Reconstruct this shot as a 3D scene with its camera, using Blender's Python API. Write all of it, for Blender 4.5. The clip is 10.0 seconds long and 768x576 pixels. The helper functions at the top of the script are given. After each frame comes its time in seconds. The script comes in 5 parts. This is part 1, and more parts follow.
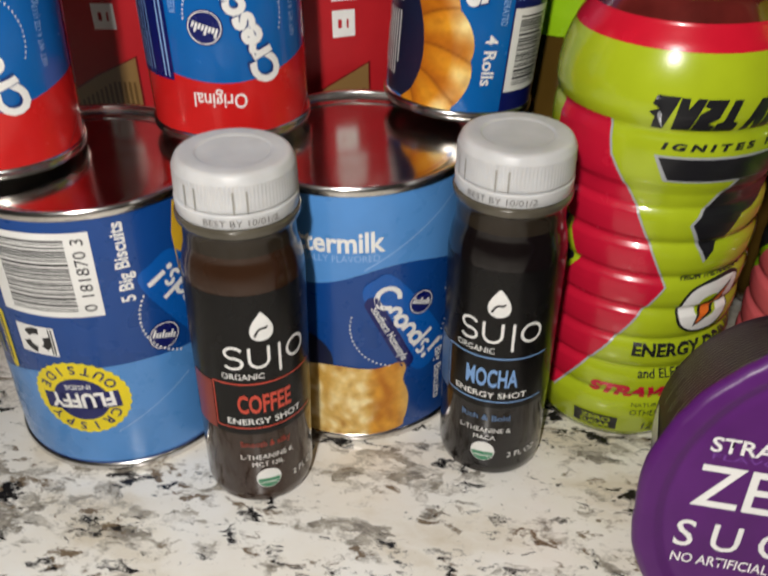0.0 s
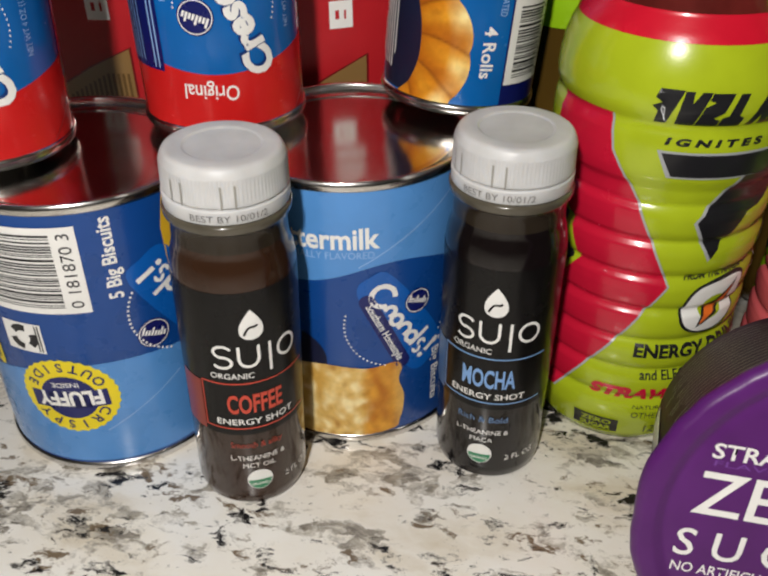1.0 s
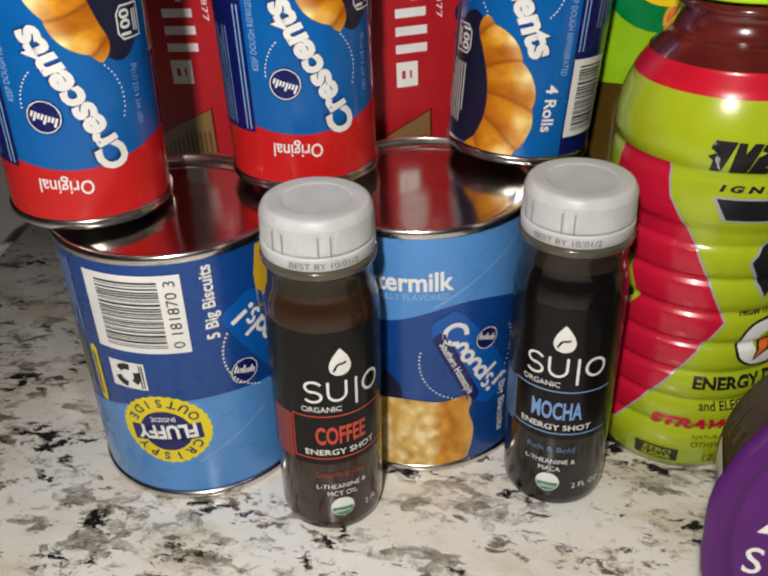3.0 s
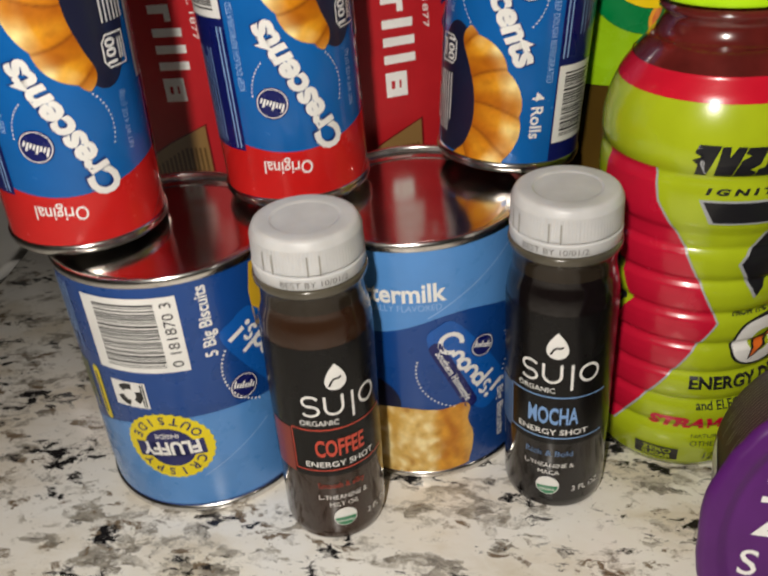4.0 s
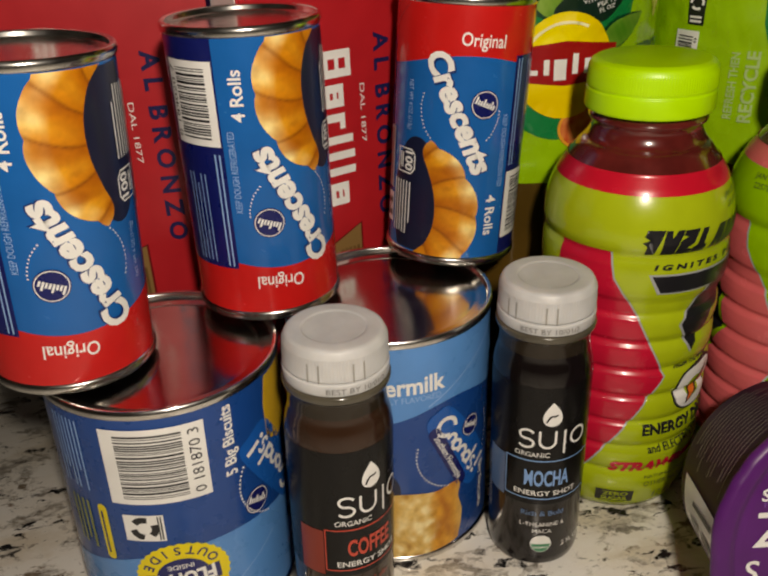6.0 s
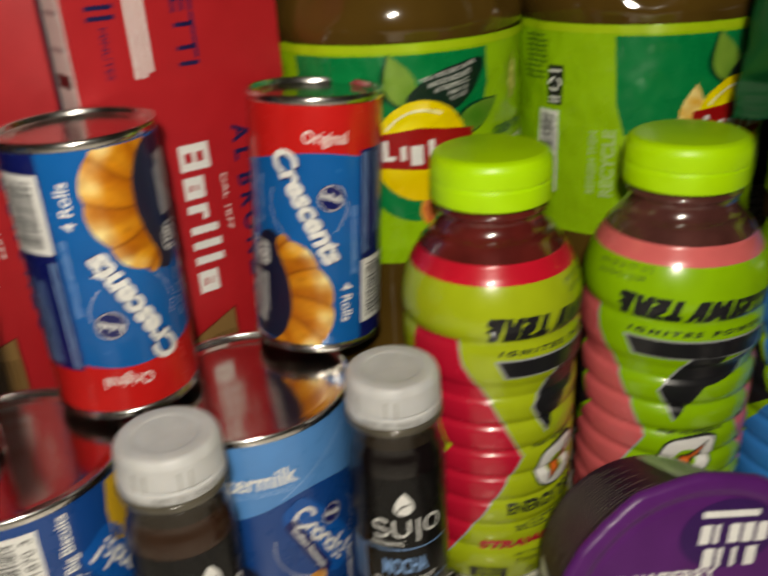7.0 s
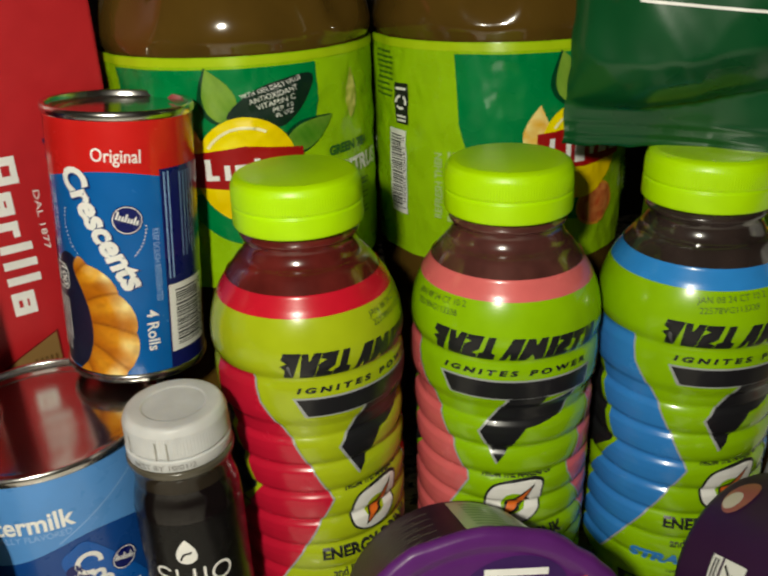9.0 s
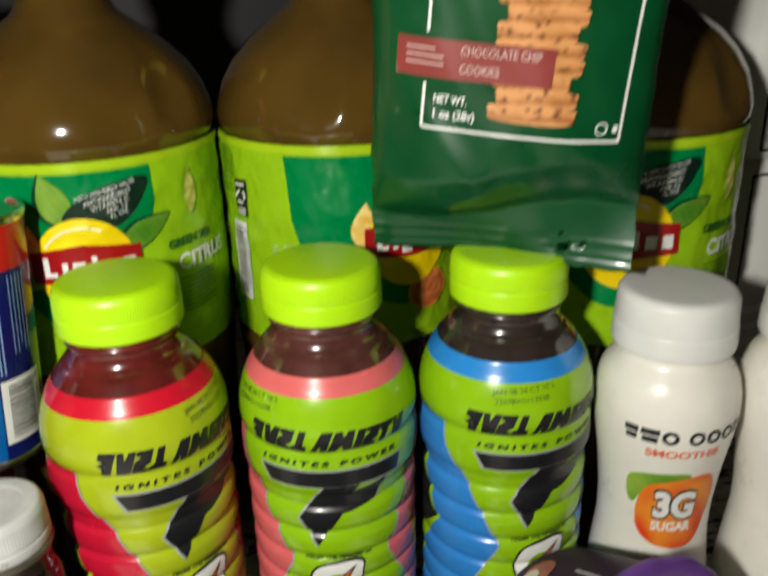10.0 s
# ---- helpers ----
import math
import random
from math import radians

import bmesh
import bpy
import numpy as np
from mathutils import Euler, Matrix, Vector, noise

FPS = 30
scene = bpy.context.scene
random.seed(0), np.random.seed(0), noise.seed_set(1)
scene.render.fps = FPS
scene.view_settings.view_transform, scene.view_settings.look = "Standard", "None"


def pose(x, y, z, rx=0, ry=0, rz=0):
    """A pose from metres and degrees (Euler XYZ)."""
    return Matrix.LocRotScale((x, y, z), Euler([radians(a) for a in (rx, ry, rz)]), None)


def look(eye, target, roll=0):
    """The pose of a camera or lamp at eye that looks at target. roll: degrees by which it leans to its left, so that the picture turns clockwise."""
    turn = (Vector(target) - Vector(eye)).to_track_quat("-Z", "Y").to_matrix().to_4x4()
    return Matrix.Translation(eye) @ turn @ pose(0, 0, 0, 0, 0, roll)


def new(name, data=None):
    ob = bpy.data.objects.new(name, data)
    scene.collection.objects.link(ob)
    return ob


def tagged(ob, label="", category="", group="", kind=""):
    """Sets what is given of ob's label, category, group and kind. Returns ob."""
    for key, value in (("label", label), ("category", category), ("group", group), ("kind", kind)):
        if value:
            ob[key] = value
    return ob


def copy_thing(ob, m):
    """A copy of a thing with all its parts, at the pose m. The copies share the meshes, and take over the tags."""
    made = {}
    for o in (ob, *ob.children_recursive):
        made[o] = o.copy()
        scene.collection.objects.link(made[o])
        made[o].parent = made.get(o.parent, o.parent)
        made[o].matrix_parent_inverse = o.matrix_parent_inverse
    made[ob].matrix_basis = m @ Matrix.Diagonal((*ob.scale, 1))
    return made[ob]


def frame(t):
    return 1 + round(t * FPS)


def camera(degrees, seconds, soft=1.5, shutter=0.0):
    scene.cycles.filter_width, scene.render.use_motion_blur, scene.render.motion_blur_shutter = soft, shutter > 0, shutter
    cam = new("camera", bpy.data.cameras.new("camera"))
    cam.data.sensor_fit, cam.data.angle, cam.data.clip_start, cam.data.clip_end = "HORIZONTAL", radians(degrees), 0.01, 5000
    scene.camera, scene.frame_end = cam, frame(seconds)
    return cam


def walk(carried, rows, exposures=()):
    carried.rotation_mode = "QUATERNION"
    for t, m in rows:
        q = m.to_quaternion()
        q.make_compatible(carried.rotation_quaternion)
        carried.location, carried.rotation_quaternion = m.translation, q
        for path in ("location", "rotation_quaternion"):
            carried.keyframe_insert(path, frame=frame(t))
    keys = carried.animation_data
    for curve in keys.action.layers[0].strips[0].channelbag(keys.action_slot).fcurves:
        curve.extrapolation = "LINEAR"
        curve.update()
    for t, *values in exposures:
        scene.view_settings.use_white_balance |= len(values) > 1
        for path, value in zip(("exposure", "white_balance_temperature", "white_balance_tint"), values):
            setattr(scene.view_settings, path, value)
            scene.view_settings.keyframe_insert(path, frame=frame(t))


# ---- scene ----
cam = camera(51.57, 10.0, 2.3, 0.5)
EXPOSURES = [
    (0, -0.57, 6200, 10),
    (2.5, -0.60, 6200, 10),
    (4.0, -0.66, 6500, 10),
    (4.5, -0.98, 7050, 12),
    (5.2, -0.96, 7400, 12),
    (6.5, -0.91, 7000, 11),
    (7.5, -0.74, 6750, 2),
    (9.0, -0.66, 6750, 1),
    (10.0, -0.22, 6300, 4),
]
PATH = [
    (0, (0.01562, 0.00705, 0.20431), (-0.00308, 0.25367, 0.03452), -0.37),
    (0.5, (0.01549, 0.00915, 0.19439), (-0.00358, 0.25395, 0.02203), 0.29),
    (1, (0.01884, 0.01288, 0.20136), (-0.00236, 0.25833, 0.03017), -0.35),
    (1.5, (0.01756, 0.00392, 0.20433), (-0.00791, 0.24876, 0.03285), -1.30),
    (2, (0.01195, 0.00054, 0.21136), (-0.02022, 0.24925, 0.04672), -2.08),
    (2.5, (0.00872, 0.00011, 0.20815), (-0.02511, 0.25003, 0.04568), -1.86),
    (2.7, (0.00650, -0.00242, 0.21175), (-0.02705, 0.24854, 0.05084), -2.16),
    (3.8, (0.01017, -0.00523, 0.21477), (-0.02710, 0.24740, 0.05734), -4.01),
    (4, (0.01375, -0.00247, 0.21969), (-0.02502, 0.24759, 0.05855), -5.23),
    (4.5, (-0.02137, -0.00210, 0.22392), (-0.03412, 0.25394, 0.06809), -4.14),
    (5, (-0.04771, -0.01339, 0.23503), (-0.01241, 0.24824, 0.09255), -1.59),
    (5.2, (-0.05346, -0.01273, 0.23760), (-0.01108, 0.24855, 0.09641), -1.99),
    (6.3, (-0.05888, -0.01325, 0.23729), (-0.01237, 0.24976, 0.10067), -2.43),
    (6.5, (-0.05603, -0.01244, 0.24127), (-0.00971, 0.25131, 0.10603), -2.51),
    (7, (-0.01176, -0.01663, 0.25635), (0.04394, 0.24883, 0.12817), -3.46),
    (7.5, (0.03906, -0.01136, 0.26563), (0.10300, 0.25534, 0.14404), -3.69),
    (8, (0.05495, -0.00102, 0.25232), (0.11684, 0.26439, 0.12691), -2.42),
    (8.5, (0.05331, -0.00478, 0.25096), (0.11185, 0.26143, 0.12564), -1.94),
    (9, (0.05711, -0.01292, 0.25161), (0.11580, 0.25366, 0.12714), -2.15),
    (9.5, (0.08925, -0.02006, 0.25234), (0.15788, 0.24452, 0.12870), -1.76),
    (10, (0.10447, -0.03253, 0.28004), (0.18066, 0.23370, 0.16464), -1.63),
]
walk(cam, [(t, look(eye, target, roll)) for t, eye, target, roll in PATH], EXPOSURES)

# ---- light ----
world = bpy.data.worlds.new("world")
scene.world = world
world.use_nodes = True
world.node_tree.nodes["Background"].inputs[0].default_value = (1.0, 0.86, 0.7, 1)
world.node_tree.nodes["Background"].inputs[1].default_value = 0.014

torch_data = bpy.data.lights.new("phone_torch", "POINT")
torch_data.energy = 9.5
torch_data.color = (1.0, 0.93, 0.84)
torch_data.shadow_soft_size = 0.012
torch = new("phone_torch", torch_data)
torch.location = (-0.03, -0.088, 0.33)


# ---- materials ----
def material(name, color, rough=0.4, metal=0.0, coat=0.0, spec=0.5, trans=0.0, ior=1.45):
    m = bpy.data.materials.new(name)
    m.use_nodes = True
    b = m.node_tree.nodes["Principled BSDF"]
    b.inputs["Base Color"].default_value = (*color, 1)
    b.inputs["Roughness"].default_value = rough
    b.inputs["Metallic"].default_value = metal
    b.inputs["Coat Weight"].default_value = coat
    b.inputs["Coat Roughness"].default_value = 0.06
    b.inputs["Specular IOR Level"].default_value = spec
    b.inputs["Transmission Weight"].default_value = trans
    b.inputs["IOR"].default_value = ior
    return m


def add(m, kind, **values):
    n = m.node_tree.nodes.new(kind)
    for k, v in values.items():
        n.inputs[k].default_value = v
    return n


def link(m, a, b):
    m.node_tree.links.new(a, b)


def bsdf(m):
    return m.node_tree.nodes["Principled BSDF"]


def ramp(m, fac, stops):
    r = m.node_tree.nodes.new("ShaderNodeValToRGB")
    while len(r.color_ramp.elements) < len(stops):
        r.color_ramp.elements.new(0.5)
    for e, (p, c) in zip(r.color_ramp.elements, stops):
        e.position, e.color = p, (*c, 1)
    link(m, fac, r.inputs[0])
    return r.outputs[0]


def mixed(m, fac, a, b):
    x = m.node_tree.nodes.new("ShaderNodeMix")
    x.data_type = "RGBA"
    link(m, fac, x.inputs[0])
    for v, s in ((a, x.inputs[6]), (b, x.inputs[7])):
        if isinstance(v, tuple):
            s.default_value = (*v, 1)
        else:
            link(m, v, s)
    return x.outputs[2]


def worn(m, color, amount=0.12, scale=60.0, fine=900.0, bump=0.0, rough_spread=0.12):
    """Gentle two-scale variation of tint and gloss, with fine relief."""
    co = add(m, "ShaderNodeTexCoord")
    big = add(m, "ShaderNodeTexNoise", Scale=scale, Detail=4.0)
    small = add(m, "ShaderNodeTexNoise", Scale=fine, Detail=3.0)
    for n in (big, small):
        link(m, co.outputs["Object"], n.inputs["Vector"])
    dark = tuple(c * (1 - amount) for c in color)
    light = tuple(min(1, c * (1 + amount)) for c in color)
    tint = ramp(m, big.outputs[0], ((0.3, dark), (0.7, light)))
    link(m, tint, bsdf(m).inputs["Base Color"])
    r0 = bsdf(m).inputs["Roughness"].default_value
    rr = add(m, "ShaderNodeMapRange")
    rr.inputs["To Min"].default_value = max(0.02, r0 - rough_spread)
    rr.inputs["To Max"].default_value = min(1, r0 + rough_spread)
    link(m, big.outputs[0], rr.inputs["Value"])
    link(m, rr.outputs[0], bsdf(m).inputs["Roughness"])
    if bump:
        b = add(m, "ShaderNodeBump", Strength=bump, Distance=0.0004)
        link(m, small.outputs[0], b.inputs["Height"])
        link(m, b.outputs[0], bsdf(m).inputs["Normal"])
    return m


def printed(name, color, rough=0.32, coat=0.15):
    return worn(material(name, color, rough, coat=coat), color, 0.06, 90.0, 1600.0, 0.05, 0.06)


def granite():
    """Cream ground with grey and black crystals: random cells gathered into drifts by slow noise."""
    m = material("granite", (0.8, 0.75, 0.66), 0.2, spec=0.5)
    co = add(m, "ShaderNodeTexCoord")
    grain = add(m, "ShaderNodeMapping", Rotation=(0, 0, radians(35)), Scale=(0.70, 1.3, 1.0))
    link(m, co.outputs["Object"], grain.inputs["Vector"])
    warp = add(m, "ShaderNodeTexNoise", Scale=110.0, Detail=7.0, Roughness=0.65)
    link(m, grain.outputs[0], warp.inputs["Vector"])
    off = add(m, "ShaderNodeVectorMath")
    off.operation = "SCALE"
    off.inputs["Scale"].default_value = 0.014
    link(m, warp.outputs["Color"], off.inputs[0])
    pos = add(m, "ShaderNodeVectorMath")
    pos.operation = "ADD"
    link(m, grain.outputs[0], pos.inputs[0])
    link(m, off.outputs[0], pos.inputs[1])
    k, w = (0, 0, 0), (1, 1, 1)

    def field(scale, detail=3.0, shift=0.0, rough=0.55):
        at = add(m, "ShaderNodeVectorMath")
        at.operation = "ADD"
        at.inputs[1].default_value = (shift, shift * 0.7, shift * 0.3)
        link(m, pos.outputs[0], at.inputs[0])
        n = add(m, "ShaderNodeTexNoise", Scale=scale, Detail=detail, Roughness=rough)
        link(m, at.outputs[0], n.inputs["Vector"])
        return n.outputs[0]

    def crystals(scale, weight, drift, low, high):
        """Mask of whole cells, likelier where the drift is high."""
        v = add(m, "ShaderNodeTexVoronoi", Scale=scale)
        link(m, pos.outputs[0], v.inputs["Vector"])
        part_of = m.node_tree.nodes.new("ShaderNodeSeparateColor")
        link(m, v.outputs["Color"], part_of.inputs[0])
        mul = m.node_tree.nodes.new("ShaderNodeMath")
        mul.operation = "MULTIPLY_ADD"
        link(m, part_of.outputs[0], mul.inputs[0])
        mul.inputs[1].default_value = weight
        link(m, drift, mul.inputs[2])
        return ramp(m, mul.outputs[0], ((low, k), (high, w)))

    base = ramp(m, field(38.0, 5.0), ((0.32, (0.72, 0.65, 0.53)), (0.46, (0.86, 0.82, 0.74)), (0.66, (0.91, 0.89, 0.84))))
    grey_tint = ramp(m, field(260.0, 2.0, 3.0), ((0.35, (0.20, 0.18, 0.15)), (0.68, (0.50, 0.46, 0.39))))
    one = mixed(m, crystals(170.0, 0.20, field(66.0, 6.0, 1.0, 0.70), 0.645, 0.745), base, grey_tint)
    two = mixed(m, crystals(240.0, 0.18, field(88.0, 5.0, 5.0, 0.68), 0.70, 0.76), one, (0.20, 0.15, 0.10))
    three = mixed(m, crystals(210.0, 0.17, field(56.0, 7.0, 9.0, 0.74), 0.672, 0.712), two, (0.016, 0.015, 0.016))
    four = mixed(m, ramp(m, field(330.0, 3.0, 12.0), ((0.69, k), (0.73, w))), three, (0.07, 0.06, 0.05))
    link(m, four, bsdf(m).inputs["Base Color"])
    rr = add(m, "ShaderNodeMapRange")
    rr.inputs["To Min"].default_value = 0.12
    rr.inputs["To Max"].default_value = 0.30
    link(m, field(300.0, 2.0, 2.0), rr.inputs["Value"])
    link(m, rr.outputs[0], bsdf(m).inputs["Roughness"])
    return m


def steel(name, rough=0.16):
    m = material(name, (0.72, 0.70, 0.67), rough, 1.0)
    return worn(m, (0.70, 0.68, 0.65), 0.12, 120.0, 500.0, 0.04, 0.08)


def painted(name, rough=0.32):
    """Printed picture: takes its colours from the artwork stored on the mesh."""
    m = material(name, (0.8, 0.5, 0.2), rough, coat=0.06, spec=0.35)
    a = m.node_tree.nodes.new("ShaderNodeVertexColor")
    a.layer_name = "art"
    link(m, a.outputs[0], bsdf(m).inputs["Base Color"])
    return m


WHITE = printed("white_ink", (0.82, 0.81, 0.78))
GREYINK = printed("grey_ink", (0.42, 0.42, 0.42))
BLACK = printed("black_ink", (0.012, 0.012, 0.014))
CANBLUE = printed("blue_label", (0.006, 0.115, 0.40), 0.25, 0.3)
NAVY = printed("navy_label", (0.006, 0.010, 0.11), 0.28, 0.3)
MIDBLUE = printed("mid_blue_label", (0.006, 0.055, 0.25), 0.28, 0.3)
SKY = printed("sky_blue_label", (0.09, 0.27, 0.62), 0.28, 0.3)
PALE = printed("pale_blue_ink", (0.28, 0.45, 0.75))
CANRED = printed("red_label", (0.57, 0.013, 0.012), 0.26, 0.3)
YELLOW = printed("yellow_ink", (0.80, 0.64, 0.008))
STEEL = steel("tin_plate", 0.2)
LID = worn(material("bright_tin_lid", (0.66, 0.64, 0.61), 0.15, 1.0), (0.64, 0.62, 0.59), 0.08, 60.0, 400.0, 0.02, 0.04)
ART = painted("printed_picture", 0.42)
BOXRED = printed("red_card", (0.45, 0.012, 0.018), 0.42, 0.05)
BOXNAVY = printed("navy_ink", (0.012, 0.012, 0.07))
LIME = printed("lime_sleeve", (0.27, 0.50, 0.005), 0.24, 0.5)
OLIVELIME = printed("yellow_lime_sleeve", (0.38, 0.47, 0.012), 0.24, 0.5)
LIMECAP = worn(material("lime_plastic", (0.44, 0.77, 0.005), 0.34), (0.44, 0.77, 0.005), 0.05, 80.0, 900.0, 0.08)
SILVER = printed("silver_ink", (0.36, 0.37, 0.38))
CAPWHITE = worn(material("milky_plastic", (0.55, 0.55, 0.55), 0.40), (0.55, 0.55, 0.55), 0.10, 90.0, 900.0, 0.06)
bsdf(CAPWHITE).inputs["Subsurface Weight"].default_value = 0.6
bsdf(CAPWHITE).inputs["Subsurface Radius"].default_value = (1.0, 0.9, 0.8)
bsdf(CAPWHITE).inputs["Subsurface Scale"].default_value = 0.003
GRANITE = granite()


# ---- building helpers ----
def thing(name, label, category, group="", kind=""):
    return tagged(new(name), label, category, group, kind)


def part(name, bm, mat, parent, label="", smooth=True):
    me = bpy.data.meshes.new(name)
    bm.normal_update()
    bm.to_mesh(me)
    bm.free()
    for m in mat if isinstance(mat, (list, tuple)) else (mat,):
        me.materials.append(m)
    if smooth:
        me.shade_smooth()
    ob = new(name, me)
    ob.parent = parent
    return tagged(ob, label)


def lathe(profile, seg=96, ribs=None):
    """Turn a profile of (r, z) about z; sharp bends are kept by short steps. ribs(th, r, z) may change r."""
    bm = bmesh.new()
    rings = []
    for r, z in profile:
        if r < 1e-6:
            rings.append([bm.verts.new((0, 0, z))])
            continue
        ring = []
        for i in range(seg):
            th = 2 * math.pi * i / seg
            q = ribs(th, r, z) if ribs else r
            ring.append(bm.verts.new((q * math.sin(th), -q * math.cos(th), z)))
        rings.append(ring)
    for a, b in zip(rings, rings[1:]):
        for i in range(seg):
            j = (i + 1) % seg
            if len(a) == 1 and len(b) == 1:
                continue
            if len(a) == 1:
                bm.faces.new((a[0], b[j], b[i]))
            elif len(b) == 1:
                bm.faces.new((a[i], a[j], b[0]))
            else:
                bm.faces.new((a[i], a[j], b[j], b[i]))
    return bm


def rounded(points, step=0.0006):
    """A profile with every corner eased a little."""
    out = [points[0]]
    for p, q, r in zip(points, points[1:], points[2:]):
        p, q, r = Vector(p), Vector(q), Vector(r)
        a, b = (p - q), (r - q)
        d = min(step, a.length * 0.4, b.length * 0.4)
        a, b = q + a.normalized() * d, q + b.normalized() * d
        out += [tuple(a), tuple((a + b + 2 * q) / 4), tuple(b)]
    return out + [points[-1]]


class Wrap:
    """Lays flat artwork (u along the girth, v up, in mm) on a turned body or a flat panel."""

    def __init__(self, profile=None, girth=0.03, lift=0.00012):
        self.girth, self.lift, self.flat = girth, lift, profile is None
        if profile:
            zs, rs = zip(*sorted((z, r) for r, z in profile))
            self.zs, self.rs = np.array(zs), np.array(rs)

    def __call__(self, u, v, layer):
        if self.flat:
            return (u, -self.lift * (1 + layer), v)
        r = float(np.interp(v, self.zs, self.rs)) + self.lift * (1 + layer)
        th = u / self.girth
        return (r * math.sin(th), -r * math.cos(th), v)


def outline(points):
    bm = bmesh.new()
    f = bm.faces.new([bm.verts.new((x, y, 0)) for x, y in points])
    if f.calc_area() and f.normal.z <= 0:
        f.normal_update()
        if f.normal.z < 0:
            f.normal_flip()
    return bm


def eased(points, n=5):
    """The same outline as a smooth closed curve through its points."""
    out, k = [], len(points)
    for i in range(k):
        p0, p1, p2, p3 = (Vector(points[(i + d) % k]) for d in (-1, 0, 1, 2))
        for j in range(n):
            t = j / n
            out.append(tuple(0.5 * (2 * p1 + (p2 - p0) * t + (2 * p0 - 5 * p1 + 4 * p2 - p3) * t * t + (3 * p1 - p0 - 3 * p2 + p3) * t ** 3)))
    return outline(out)


def leaf_shape(x0, y0, x1, y1, w):
    """A pointed leaf from stalk to tip."""
    d = Vector((x1 - x0, y1 - y0))
    n = Vector((-d.y, d.x)).normalized()
    side = [(Vector((x0, y0)) + d * (i / 14), w * math.sin(math.pi * (i / 14) ** 0.8)) for i in range(15)]
    return outline([tuple(p - n * k) for p, k in side] + [tuple(p + n * k) for p, k in side[-2:0:-1]])


def joined(bms):
    out = bmesh.new()
    for b in bms:
        me = bpy.data.meshes.new("tmp")
        b.to_mesh(me)
        b.free()
        out.from_mesh(me)
        bpy.data.meshes.remove(me)
    return out


def moved(bm, x=0.0, y=0.0, turn=0.0, sx=1.0, sy=1.0, shear=0.0):
    c, s = math.cos(radians(turn)), math.sin(radians(turn))
    for v in bm.verts:
        a, b = v.co.x * sx + v.co.y * shear, v.co.y * sy
        v.co.x, v.co.y = a * c - b * s + x, a * s + b * c + y
    return bm


def rect(u0, v0, u1, v1):
    return outline(((u0, v0), (u1, v0), (u1, v1), (u0, v1)))


def disc(u, v, ru, rv=None, n=40, wave=0.0, waves=0):
    rv = rv or ru
    pts = []
    for i in range(n):
        a = 2 * math.pi * i / n
        k = 1 + wave * math.cos(waves * a)
        pts.append((u + ru * k * math.cos(a), v + rv * k * math.sin(a)))
    return outline(pts)


def ring(u, v, r, w, n=48, a0=0.0, a1=360.0):
    bm = bmesh.new()
    full = a1 - a0 >= 360
    pts = [radians(a0 + (a1 - a0) * i / n) for i in range(n if full else n + 1)]
    ins = [bm.verts.new((u + (r - w) * math.cos(a), v + (r - w) * math.sin(a), 0)) for a in pts]
    out = [bm.verts.new((u + r * math.cos(a), v + r * math.sin(a), 0)) for a in pts]
    for i in range(n):
        j = (i + 1) % len(pts)
        bm.faces.new((ins[i], out[i], out[j], ins[j]))
    return bm


def stroke(points, w):
    bm = bmesh.new()
    P = [Vector(p) for p in points]
    left, right = [], []
    for i, p in enumerate(P):
        d = (P[min(i + 1, len(P) - 1)] - P[max(i - 1, 0)]).normalized()
        n = Vector((-d.y, d.x)) * w / 2
        left.append(bm.verts.new((*(p + n), 0)))
        right.append(bm.verts.new((*(p - n), 0)))
    for i in range(len(P) - 1):
        bm.faces.new((right[i], right[i + 1], left[i + 1], left[i]))
    return bm


def words(text, height, width=None, bold=0.0, slant=0.0, centre=True):
    """Lettering with capitals of that height (mm), stretched to a width where one is given, about its middle."""
    cu = bpy.data.curves.new("t", "FONT")
    cu.body, cu.size, cu.resolution_u, cu.offset, cu.shear = text, 1.0, 3, bold, slant
    ob = bpy.data.objects.new("t", cu)
    me = bpy.data.meshes.new_from_object(ob)
    bm = bmesh.new()
    bm.from_mesh(me)
    bpy.data.objects.remove(ob)
    bpy.data.curves.remove(cu)
    bpy.data.meshes.remove(me)
    xs = [v.co.x for v in bm.verts]
    x0, x1 = min(xs), max(xs)
    k = height / 0.70
    kx = width / (x1 - x0) if width else k
    for v in bm.verts:
        v.co.x = (v.co.x - (x0 + x1) / 2 if centre else v.co.x - x0) * kx
        v.co.y = (v.co.y - (0.35 if centre else 0)) * k
        v.co.z = 0
    return bm


def arc_words(text, height, r, middle, spread, inward=False):
    out = []
    for i, ch in enumerate(text):
        k = (i / (len(text) - 1) - 0.5) * spread
        a = middle + k if inward else middle - k
        b = words(ch, height, bold=0.02)
        moved(b, r * math.cos(radians(a)), r * math.sin(radians(a)), a + 90 if inward else a - 90)
        out.append(b)
    return joined(out)


def blocks(specs):
    """A mark drawn as plain slanted blocks: (x0, y0, x1, y1, slant) each."""
    out = [outline(((a, b), (c, b), (c + s, d), (a + s, d))) for a, b, c, d, s in specs]
    for i, bm in enumerate(out):
        for v in bm.verts:
            v.co.z = 0.12 * (i % 6)
    return joined(out)


